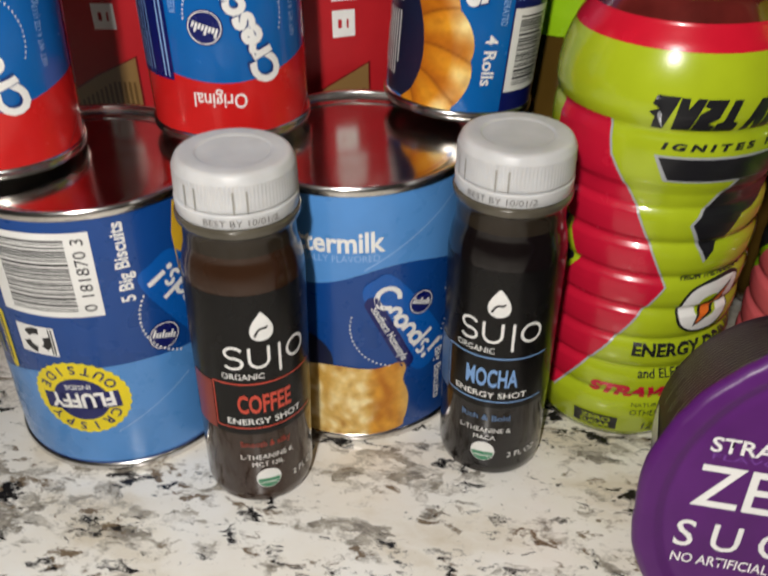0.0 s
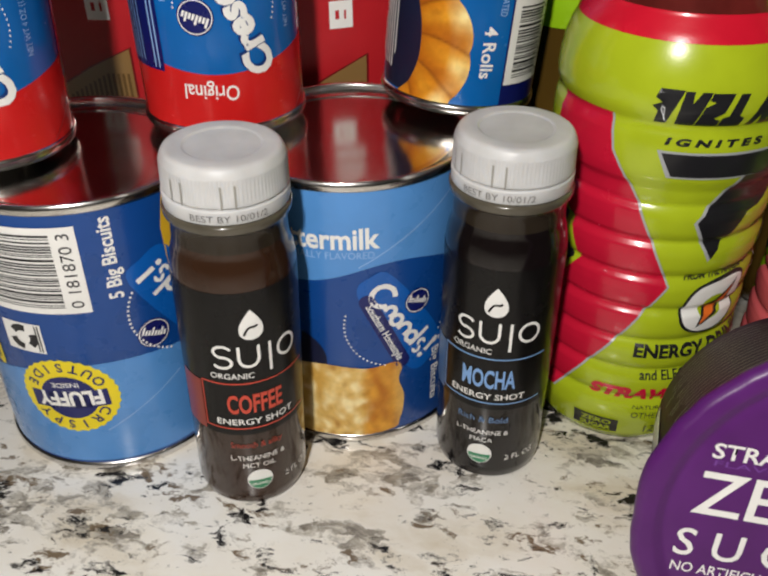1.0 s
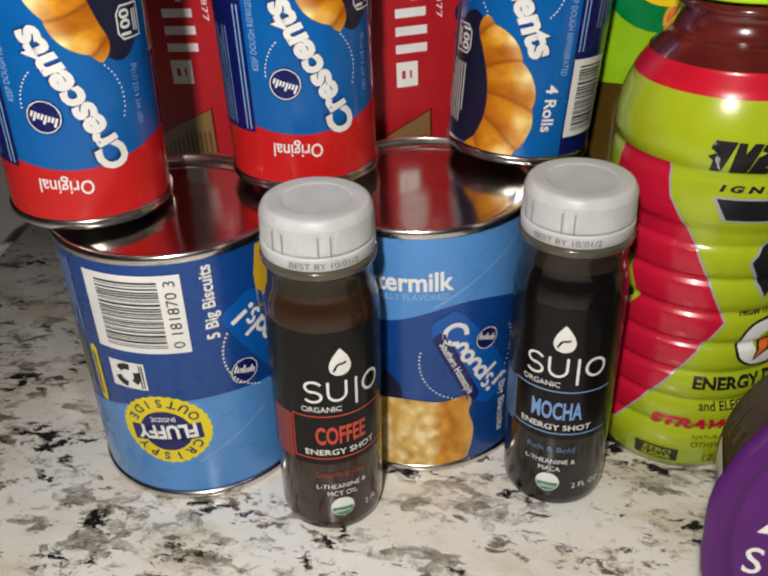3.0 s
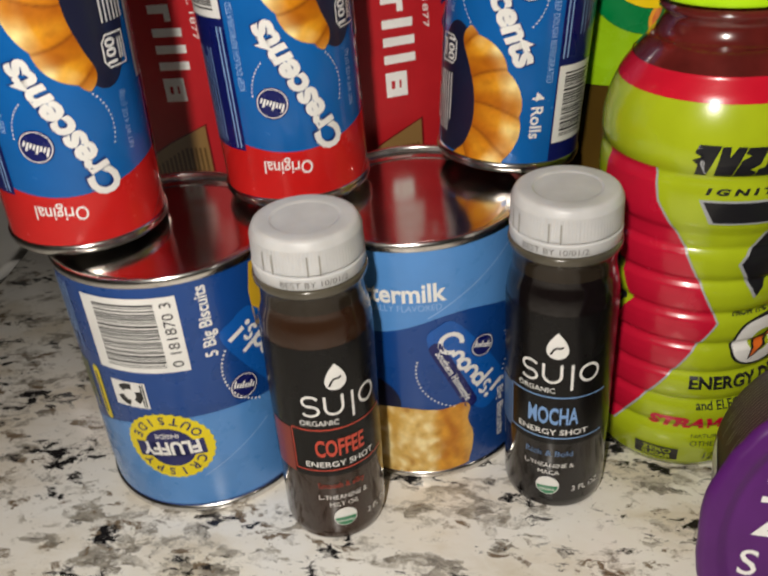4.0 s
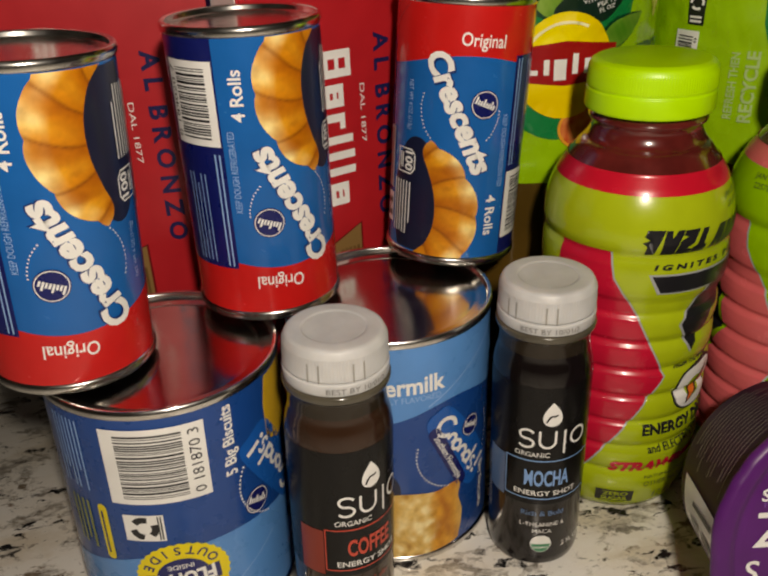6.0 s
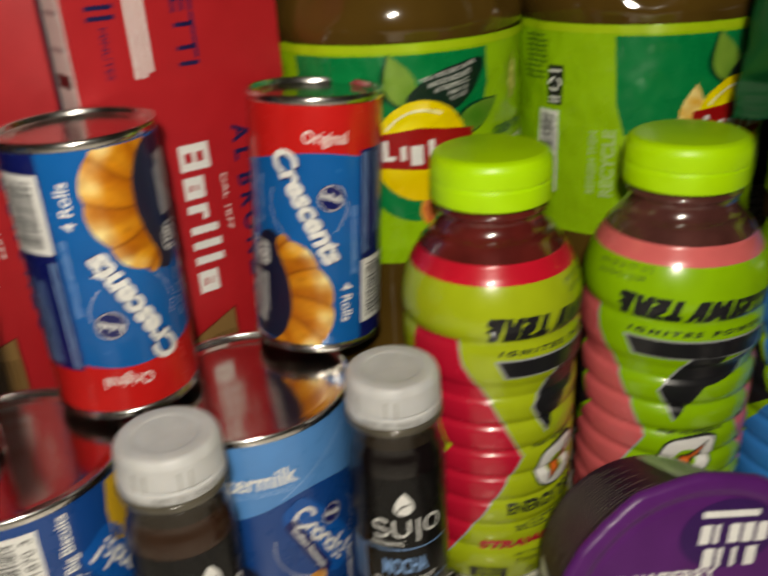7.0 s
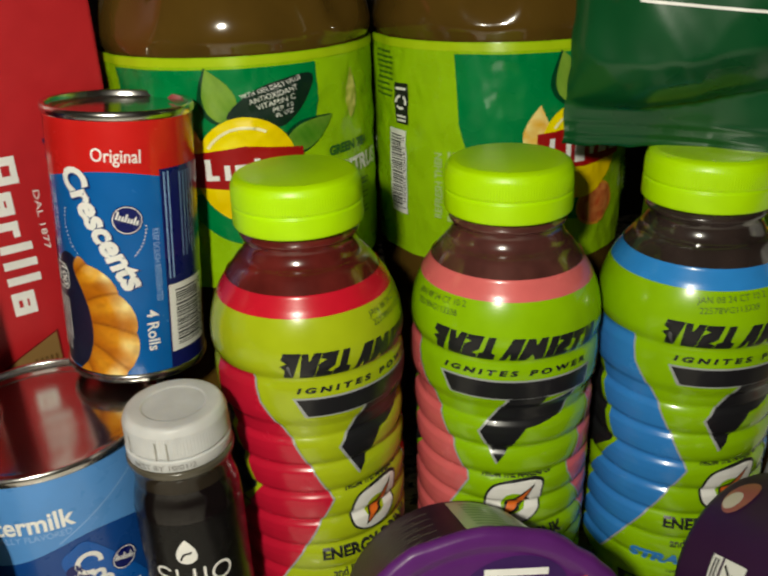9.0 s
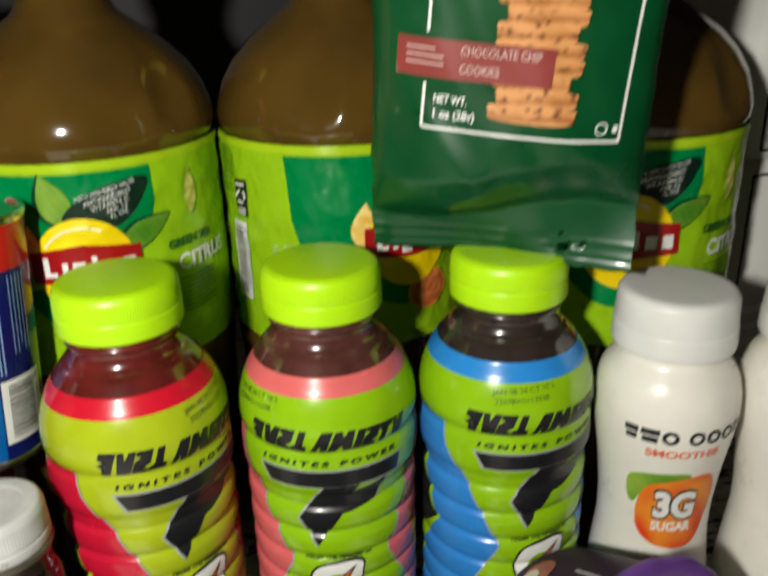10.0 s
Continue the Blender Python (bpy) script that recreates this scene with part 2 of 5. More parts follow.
def lay(name, bm, mat, parent, wrap, layer=0, du=2.0, dv=2.0, label="", art=None, smooth=False):
    """Cut flat artwork (mm) fine enough to bend, and lay it on its body."""
    bmesh.ops.remove_doubles(bm, verts=bm.verts, dist=1e-5)
    bmesh.ops.triangulate(bm, faces=[f for f in bm.faces if len(f.verts) > 4], ngon_method="EAR_CLIP")
    if not wrap.flat or art:
        for axis, step in ((0, du), (1, dv)):
            cs = [v.co[axis] for v in bm.verts]
            k = math.floor(min(cs) / step) + 1
            while k * step < max(cs):
                n = Vector((1, 0, 0)) if axis == 0 else Vector((0, 1, 0))
                bmesh.ops.bisect_plane(bm, geom=bm.verts[:] + bm.edges[:] + bm.faces[:], plane_co=n * k * step, plane_no=n, dist=1e-6)
                k += 1
    cols = None
    if art:
        cols = {v.index: art(v.co.x, v.co.y) for v in bm.verts} if bm.verts.index_update() is None else None
    for v in bm.verts:
        v.co = wrap(v.co.x / 1000, v.co.y / 1000, layer + v.co.z)
    me = bpy.data.meshes.new(name)
    bm.to_mesh(me)
    bm.free()
    me.materials.append(mat)
    if cols:
        at = me.color_attributes.new("art", "FLOAT_COLOR", "POINT")
        for i, c in cols.items():
            at.data[i].color = (*c, 1)
    me.shade_smooth()
    ob = new(name, me)
    ob.parent = parent
    return tagged(ob, label)


def box_mesh(x0, y0, z0, x1, y1, z1, bevel=0.0006):
    bm = bmesh.new()
    bmesh.ops.create_cube(bm, size=1)
    for v in bm.verts:
        v.co = ((x0 + x1) / 2 + v.co.x * (x1 - x0), (y0 + y1) / 2 + v.co.y * (y1 - y0), (z0 + z1) / 2 + v.co.z * (z1 - z0))
    if bevel:
        bmesh.ops.bevel(bm, geom=bm.edges[:], offset=bevel, segments=2, affect="EDGES")
    return bm


def mix3(a, b, k):
    k = max(0.0, min(1.0, k))
    return tuple(x + (y - x) * k for x, y in zip(a, b))


def lumps(x, y, s, seed=0.0):
    return noise.noise(Vector((x * s + seed, y * s - seed, seed * 1.7)))


# ---- the place ----
def structure(name, bm, mat, label, category, smooth=False):
    ob = part(name, bm, mat, None, label, smooth)
    return tagged(ob, label, category, kind="structure")


# Near-black back wall: the darkness of the unlit background is put into its colour.
WALLSHADE = worn(material("unlit_wall_shade", (0.035, 0.034, 0.036), 0.6), (0.035, 0.034, 0.036), 0.2, 6.0, 300.0, 0.1)
ROOMPAINT = worn(material("beige_wall_paint", (0.24, 0.21, 0.17), 0.7), (0.24, 0.21, 0.17), 0.08, 3.0, 250.0, 0.1)
FLOORWOOD = worn(material("floor_wood", (0.2, 0.12, 0.06), 0.5), (0.2, 0.12, 0.06), 0.25, 8.0, 90.0, 0.1)
structure("counter", box_mesh(-1.6, -0.30, -0.03, 1.6, 0.62, 0.0, 0.004), GRANITE, "speckled cream and black polished granite kitchen counter", "counter", True)
structure("counter_base", box_mesh(-1.6, -0.26, -0.90, 1.6, 0.62, -0.032, 0.002), ROOMPAINT, "plain base cabinets under the granite counter", "cabinet")
structure("wall_north", box_mesh(-1.8, 0.625, -0.92, 1.8, 0.72, 1.6, 0), WALLSHADE, "dark unlit wall behind the counter", "wall")
structure("wall_south", box_mesh(-1.8, -2.5, -0.92, 1.8, -2.4, 1.6, 0), ROOMPAINT, "plain beige wall", "wall")
structure("wall_east", box_mesh(1.8, -2.5, -0.92, 1.9, 0.72, 1.6, 0), ROOMPAINT, "plain beige wall", "wall")
structure("wall_west", box_mesh(-1.9, -2.5, -0.92, -1.8, 0.72, 1.6, 0), ROOMPAINT, "plain beige wall", "wall")
structure("ceiling", box_mesh(-1.9, -2.5, 1.6, 1.9, 0.72, 1.7, 0), ROOMPAINT, "plain ceiling", "ceiling")
structure("floor", box_mesh(-1.9, -2.5, -1.0, 1.9, 0.72, -0.92, 0), FLOORWOOD, "brown wooden floor", "floor")


# ---- small dark drink bottles ----
SHOT = rounded([(0, 0.0012), (0.0125, 0.0004), (0.0150, 0.0), (0.0176, 0.0012), (0.0183, 0.0045), (0.0183, 0.0800), (0.0182, 0.0822), (0.0179, 0.0844), (0.0175, 0.0864), (0.0170, 0.0882), (0.0166, 0.0898), (0.0165, 0.0915), (0.0164, 0.0950), (0.0167, 0.0972), (0.0178, 0.0978), (0.0180, 0.0998), (0.0170, 0.1004), (0.0150, 0.1006), (0, 0.1006)])


def energy_shot(liquid, accent, accent_name, flavour, line, extra, where, label, lean=0.0):
    t = thing("drink_bottle", label, "bottle", "small energy drink bottles")
    dark = material("dark_drink", liquid, 0.2, coat=0.5, spec=0.35)
    worn(dark, liquid, 0.25, 40.0, 200.0, 0.0, 0.04)
    clear = worn(material("smoky_plastic", (0.085, 0.075, 0.055), 0.2, coat=0.3), (0.085, 0.075, 0.055), 0.2, 70.0, 300.0)
    part("body", lathe([p for p in SHOT if p[1] <= 0.0916]), dark, t)
    smoky = worn(material("dark_neck_plastic", (0.024, 0.018, 0.012), 0.16, coat=0.2, spec=0.3), (0.024, 0.018, 0.012), 0.2, 70.0, 300.0)
    part("neck", lathe([p for p in SHOT if 0.0914 <= p[1] <= 0.0975]), smoky, t, "smoky clear plastic neck")
    part("collar", lathe([p for p in SHOT if p[1] >= 0.0971]), clear, t, "pale smoky plastic collar")
    ribbed = lambda th, r, z: r - (0.00016 * (0.5 + 0.5 * math.cos(96 * th)) if 0.1056 < z < 0.1122 else 0)
    cap = part("cap", lathe(rounded([(0.0150, 0.1047), (0.01715, 0.1049), (0.0173, 0.1055), (0.0171, 0.1124), (0.0160, 0.1146), (0.0150, 0.1151), (0.0108, 0.1151), (0.0102, 0.1147), (0, 0.1147)], 0.0005), 384, ribbed), CAPWHITE, t, "milky white ribbed screw cap")
    part("tamper_band", lathe(rounded([(0.0160, 0.1003), (0.0174, 0.1005), (0.0175, 0.1044), (0.0160, 0.1046)], 0.0004)), CAPWHITE, t)
    w = Wrap(SHOT, 0.0183)
    capw = Wrap([(0.0173, 0.1045), (0.0171, 0.1124)], 0.0173)
    # Cap slots are flat strips, with the shade of the recess put into their colour.
    groove = printed("cap_groove_shade", (0.30, 0.29, 0.26))
    for a in (-34, -22, 14, 26):
        lay("slot", rect(a * 0.302 - 0.25, 105.0, a * 0.302 + 0.25, 111.0), groove, cap, capw, 1)
    lay("date_print", moved(words("BEST BY 10/01/2", 1.8, 21.0), 6.0, 102.4), printed("faded_black_ink", (0.16, 0.155, 0.15)), t, Wrap([(0.0174, 0.1005), (0.0175, 0.1044)], 0.0175), 1)
    black = printed("black_label", (0.0055, 0.005, 0.005), 0.26, 0.0)
    bsdf(black).inputs["Specular IOR Level"].default_value = 0.32
    tint = printed(accent_name, accent)
    lay("label_band", rect(-57.2, 31.0, 57.2, 81.0), black, t, w, 0, 2.5, 10)
    lay("label_patch", rect(-17.5, 31.4, -8.2, 50.0), printed(accent_name + "_dark", tuple(c * 0.45 for c in accent)), t, w, 1)
    lines = [stroke(((-7.6, 50.6), (27, 50.6)), 0.45), stroke(((-7.6, 33.6), (27, 33.6)), 0.45), stroke(((-7.6, 33.6), (-7.6, 50.6)), 0.45)]
    lay("label_frame", joined(lines), tint, t, w, 1)
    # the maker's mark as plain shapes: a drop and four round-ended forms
    drop = [(9.1 + 4.6 * math.sin(a) * math.sin(a / 2), 70.6 + 4.9 * math.cos(a)) for a in (2 * math.pi * i / 40 for i in range(40))]
    lay("drop_mark", outline(drop[::-1]), WHITE, t, w, 1)
    lay("drop_vein", stroke([(6.9 + 0.5 * i, 67.4 + 0.5 * i + 0.9 * math.sin(i * 0.62)) for i in range(9)], 0.7), black, t, w, 2)
    forms = [stroke([(0.2 + 2.6 * math.cos(a), 61.8 + 1.9 * math.sin(a)) for a in (radians(25 + 245 * i / 14) for i in range(15))][:15], 0.9),
             stroke([(-0.1 + 2.8 * math.cos(a), 58.2 + 1.9 * math.sin(a)) for a in (radians(100 - 250 * i / 14) for i in range(15))], 0.9),
             stroke([(4.9, 63.6)] + [(7.8 + 2.9 * math.cos(a), 59.3 + 2.7 * math.sin(a)) for a in (radians(180 + 180 * i / 12) for i in range(13))] + [(10.7, 63.6)], 0.9),
             stroke(((14.2, 63.6), (14.2, 53.6)), 0.9),
             ring(20.0, 59.9, 3.6, 0.9)]
    lay("name_mark", joined(forms), WHITE, t, w, 1)
    small = [moved(words("ORGANIC", 2.0, 13.0, 0.005), 2.4, 53.4), moved(words("ENERGY SHOT", 2.2, 24.6, 0.012), 8.5, 36.2)]
    small += [moved(words(line, 1.9), 8.0, 21.4), moved(words(extra, 1.9), 8.0, 18.2), moved(words("2 FL OZ", 2.3), 22.0, 10.5)]
    lay("label_text", joined(small), WHITE, t, w, 1)
    lay("flavour_text", moved(words(flavour[0], 6.6, 17.2, 0.026), 8.6, 43.0), tint, t, w, 1)
    lay("taste_text", moved(words(flavour[1], 2.3, 16.5), 7.8, 26.8), printed(accent_name + "_dim", tuple(c * 0.6 for c in accent)), t, w, 1)
    lay("seal", disc(7.8, 12.0, 4.1), WHITE, t, w, 1)
    lay("seal_half", outline([(7.8 + 3.7 * math.cos(a), 11.9 + 3.7 * math.sin(a)) for a in (math.pi + math.pi * i / 16 for i in range(17))]), printed("seal_green", (0.03, 0.22, 0.10)), t, w, 2)
    lay("seal_text", moved(words("ORGANIC", 1.0, 5.6, 0.02), 7.8, 10.4), WHITE, t, w, 3)
    t.matrix_basis = where
    return t


energy_shot((0.032, 0.014, 0.007), (0.55, 0.06, 0.03), "orange_red", ("COFFEE", "Smooth & silky"), "L-THEANINE &", "MCT OIL", pose(-0.0409, 0.1940, 0.0003, -0.5, 1.5, -3) @ Matrix.Diagonal((0.955, 0.955, 1.015, 1)), "small coffee energy drink bottle, black label, milky cap")
energy_shot((0.006, 0.004, 0.004), (0.20, 0.36, 0.66), "pale_blue", ("MOCHA", "Rich & Bold"), "L-THEANINE &", "MACA", pose(0.0370, 0.2112, 0, 0, 0, -36) @ Matrix.Diagonal((0.955, 0.955, 1.015, 1)), "small mocha energy drink bottle, black label, milky cap")


# ---- tins ----
def tin(t, r, h, body, seat=0.0022):
    """Card tube with rolled tin rims and a sunken bright lid at each end."""
    tube = [(r, 0.0030), (r, h - 0.0030)]
    part("tube", lathe(tube, 128), body, t)
    low = [(r - 0.0002, 0.0036), (r + 0.0007, 0.0030), (r + 0.0009, 0.0012), (r + 0.0003, 0.0), (r - 0.0012, 0.0003), (r - 0.0016, seat), (r - 0.004, seat + 0.0004), (0, seat + 0.0004)]
    part("bottom_rim", lathe(rounded(low, 0.0004)[::-1], 128), STEEL, t, "rolled tin rim")
    top = [(r - 0.0002, h - 0.0036), (r + 0.0007, h - 0.0030), (r + 0.0009, h - 0.0012), (r + 0.0003, h), (r - 0.0012, h - 0.0003), (r - 0.0016, h - seat)]
    part("top_rim", lathe(rounded(top, 0.0004), 128), STEEL, t, "rolled tin rim")
    part("lid", lathe(rounded([(r - 0.0015, h - seat), (r - 0.004, h - seat - 0.0004), (r - 0.0055, h - seat - 0.0007), (r - 0.007, h - seat - 0.0006), (0, h - seat - 0.0006)], 0.0004), 128), LID, t, "bright tin lid")
    return Wrap([(r, 0.0), (r, h)], r)


def fold_phase(x, y):
    """Place along the rolled dough, one turn of the roll each whole number."""
    dx, dy = x + 27.5, y - 24.0
    a, r = math.degrees(math.atan2(dy, dx)), math.hypot(dx, dy)
    return (a + 80 + 0.7 * (r - 24)) / 28.0, r


def croissant(x, y):
    """Golden crescent roll: each turn dark in its fold, golden on its back and pale at the outer edge."""
    s, r = fold_phase(x, y)
    s += 0.12 * lumps(x, y, 0.10, 6.0)
    f = s - math.floor(s)
    out = min(1.0, max(0.0, (r - 14.0) / 17.0))
    c = mix3((0.36, 0.085, 0.002), (0.70, 0.25, 0.004), 0.2 + 0.8 * out)
    c = mix3(c, (0.38, 0.095, 0.002), (1 - f) ** 3 * (1.0 - 0.35 * out))
    back = math.exp(-((f - 0.62) / 0.24) ** 2)
    c = mix3(c, (0.88, 0.47, 0.03), back * max(0.0, out - 0.15) * (0.85 + 0.8 * lumps(x, y, 0.16, 9.0)))
    c = mix3(c, (0.95, 0.78, 0.34), max(0.0, (out - 0.70) / 0.30) * (0.25 + 0.75 * back) * (0.8 + lumps(x, y, 0.2, 3.0)))
    c = mix3(c, (0.20, 0.05, 0.002), math.exp(-(min(f, 1 - f) / 0.045) ** 2) * (0.95 - 0.45 * out))
    c = mix3(c, (0.34, 0.08, 0.002), max(0, lumps(x, y * 1.5, 0.2, 2.0)) * 0.8)
    k = 1 + 0.10 * lumps(x, y, 0.7) + 0.06 * lumps(x, y, 1.7, 3.0)
    return tuple(min(1, v * k) for v in c)


def crescent_outline():
    """A plump crescent through a few turning points, bulging between its folds."""
    turn = [(-14.5, 50.5), (-9.0, 48.0), (-2.6, 42.5), (2.6, 33.5), (5.2, 24.0), (3.6, 13.5), (-2.6, 4.0), (-20.0, 3.8), (-14.0, 11.0), (-11.0, 20.0), (-11.3, 30.0), (-14.0, 39.0), (-16.8, 46.0)]
    pts, n = [], len(turn)
    for i in range(n):
        p0, p1, p2, p3 = (Vector(turn[(i + k) % n]) for k in (-1, 0, 1, 2))
        for j in range(10):
            t = j / 10
            q = 0.5 * (2 * p1 + (p2 - p0) * t + (2 * p0 - 5 * p1 + 4 * p2 - p3) * t * t + (3 * p1 - p0 - 3 * p2 + p3) * t ** 3)
            if i < 6:
                q += (q - Vector((-27.5, 24))).normalized() * 1.5 * (abs(math.sin(math.pi * fold_phase(q.x, q.y)[0])) ** 0.7 - 0.4)
            pts.append((q.x, max(3.6, q.y)))
    return pts


def bars(u0, v0, u1, v1, rows, upright=False, fill=0.55, seed=1):
    """Print too small to read, as plain bars."""
    rnd = random.Random(seed)
    out = []
    for i in range(rows):
        a = i / rows
        b = (i + fill) / rows
        end = 1 - 0.3 * rnd.random() * (i % 3 == 2)
        if upright:
            out.append(rect(u0 + (u1 - u0) * a, v1 - (v1 - v0) * end, u0 + (u1 - u0) * b, v1))
        else:
            out.append(rect(u0, v0 + (v1 - v0) * a, u0 + (u1 - u0) * end, v0 + (v1 - v0) * b))
    return joined(out)


def barcode(t, w, u0, v0, u1, v1, digits, across=True, turn=90, seed=4):
    """White panel with dark stripes; across: stripes lie level."""
    code = lay("barcode_panel", rect(u0, v0, u1, v1), WHITE, t, w, 2)
    rnd = random.Random(seed)
    out, p = [], (v0 if across else u0) + 2.2
    end = (v1 if across else u1) - 2.2
    while p < end:
        b = rnd.choice((0.3, 0.3, 0.55, 0.8))
        out.append(rect(u0 + (u1 - u0) * 0.14, p, u1 - (u1 - u0) * 0.22, min(p + b, end)) if across else rect(p, v0 + (v1 - v0) * 0.14, min(p + b, end), v1 - (v1 - v0) * 0.22))
        p += b + rnd.choice((0.3, 0.45, 0.7))
    lay("barcode_stripes", joined(out), BLACK, t, w, 3, 2.0, 4.0)
    size = abs((u1 - u0) if across else (v1 - v0)) * 0.11
    if across:
        lay("barcode_number", moved(words(digits, size, (v1 - v0) * 0.86), u1 - (u1 - u0) * 0.11, (v0 + v1) / 2, turn), BLACK, t, w, 3)
    else:
        lay("barcode_number", moved(words(digits, size, (u1 - u0) * 0.86), (u0 + u1) / 2, v0 + (v1 - v0) * 0.08), BLACK, t, w, 3)
    return code


def dotted(u, v, r, n, a0, a1, size=0.42):
    return joined([disc(u + r * math.cos(radians(a0 + (a1 - a0) * i / (n - 1))), v + r * math.sin(radians(a0 + (a1 - a0) * i / (n - 1))), size, n=8) for i in range(n)])


def roundel(t, w, u, v, r, layer=2):
    lay("roundel", disc(u, v, r), NAVY, t, w, layer)
    lay("roundel_ring", joined([ring(u, v, r * 0.93, 0.3), moved(blocks([(-r * 0.75 + i * r * 0.19, -r * 0.16, -r * 0.75 + i * r * 0.19 + r * 0.13, r * (0.18 + 0.2 * (i % 3 == 0)), 0.1) for i in range(8)]), u, v, -20)]), WHITE, t, w, layer + 1)


def crescent_tin():
    t = thing("dough_tin", "blue and red crescent roll dough tin on the biscuit tins", "tin", "crescent roll tins")
    w = tin(t, 0.0252, 0.099, CANBLUE)
    top = [(u, 79.2 - 3.0 * (1 - math.cos((u - 1) / 13.0))) for u in [-79 + 2 * i for i in range(80)]]
    lay("red_band", outline(top + [(79, 96.2), (-79, 96.2)]), CANRED, t, w, 0, 2.5, 8)
    lay("seam", stroke(((-40, 83), (-24, 95)), 0.35), printed("red_seam", (0.38, 0.01, 0.01)), t, w, 1)
    lay("variety_text", moved(words("Original", 4.5, 16.0, 0.01), 5.0, 84.6, -3), WHITE, t, w, 1)
    lay("name_shade", moved(words("Crescents", 8.2, 47.0, 0.065, 0.12), -1.1, 58.6, -64), printed("shade_blue", (0.004, 0.03, 0.16)), t, w, 1.5)
    lay("name_text", moved(words("Crescents", 8.2, 47.0, 0.045, 0.12), -1.5, 59.0, -64), WHITE, t, w, 2)
    lay("dotted_arc", dotted(-1.5, 60.0, 15.0, 13, 160, 225, 0.28), WHITE, t, w, 1)
    lay("dotted_arc", dotted(-1.5, 60.0, 14.5, 10, -45, 0, 0.28), WHITE, t, w, 1)
    roundel(t, w, 7.0, 62.5, 5.2)
    lay("plate", outline([(-17.5 + 11.5 * math.cos(a), max(3.8, 22 + 27.0 * math.sin(a))) for a in (2 * math.pi * (i + 0.5) / 48 for i in range(48)) if 22 + 27.0 * math.sin(a) > 2.5]), printed("plate_black", (0.010, 0.012, 0.035)), t, w, 1)
    lay("roll_picture", outline([(x + 2.2, max(3.6, y - 2.6)) for x, y in crescent_outline()[::-1]]), ART, t, w, 2, 0.6, 0.6, art=lambda x, y: croissant(x - 2.2, y + 2.6))
    lay("calorie_badge", joined([stroke(((-26.5, 34.4), (-19.6, 34.4), (-18.0, 36.4), (-18.0, 41.8), (-19.6, 43.6), (-26.5, 43.6), (-26.5, 34.4)), 0.55), moved(words("100", 3.6, 7.4, 0.03), -20.8, 39, -90), bars(-25.6, 36, -23.4, 42, 2, True)]), WHITE, t, w, 3)
    lay("question_print", bars(-28.5, 10, -18.4, 31, 6, True, 0.34, 2), WHITE, t, w, 3)
    lay("recycling_box", rect(-36.0, 12, -30.2, 24), WHITE, t, w, 2)
    lay("recycling_mark", joined([disc(-34.6, 15, 1.2), disc(-31.8, 15.4, 1.2), disc(-34.4, 20.2, 1.2), disc(-31.8, 20.6, 1.2), stroke(((-35.4, 13.4), (-31, 22.4)), 0.5)]), BLACK, t, w, 3)
    lay("bean_box", rect(-36.0, 26, -31.0, 50), printed("dull_white_ink", (0.50, 0.48, 0.46)), t, w, 2)
    lay("bean_print", bars(-35.4, 27, -31.6, 49, 2, True, 0.5, 7), printed("brick_ink", (0.32, 0.06, 0.05)), t, w, 3)
    lay("weight_text", joined([moved(words("NET WT 4 OZ (113g)", 2.0, 18.0), -21.5, 60, -90)]), PALE, t, w, 1)
    lay("keep_text", moved(words("KEEP DOUGH REFRIGERATED", 2.2, 27.0), 16.2, 45.0, -90), PALE, t, w, 1)
    lay("count_text", moved(words("4 Rolls", 4.0, 16.0, 0.02), 13.0, 20.5, -90), WHITE, t, w, 1)
    lay("navy_panel", rect(19.0, 3.4, 43.0, 79.0), NAVY, t, w, 1, 2.5, 10)
    lay("panel_print", joined([bars(20.2, 39, 23.4, 78, 2, True, 0.34), bars(27, 46, 36, 77, 5, True, 0.2, 3)]), PALE, t, w, 3)
    barcode(t, w, 19.6, 10.0, 38.5, 36.5, "0 184020 7", True, -90)
    lay("side_panel", rect(-56, 3.4, -36, 80), NAVY, t, w, 1, 2.5, 10)
    return t


c_tin = crescent_tin()
c_tin.matrix_basis = pose(0.0212, 0.2795, 0.1008, -1.5, 4.6, 0) @ pose(0, 0, 0, 0, 0, -12)
copy_thing(c_tin, pose(-0.0540, 0.2580, 0.1997, 180, 0, -161) @ pose(0, 0, 0, 0, 0, 0))
copy_thing(c_tin, pose(-0.1155, 0.2270, 0.2003, 0, 3.0, 0) @ pose(0, 0, 0, 180, 0, -158))


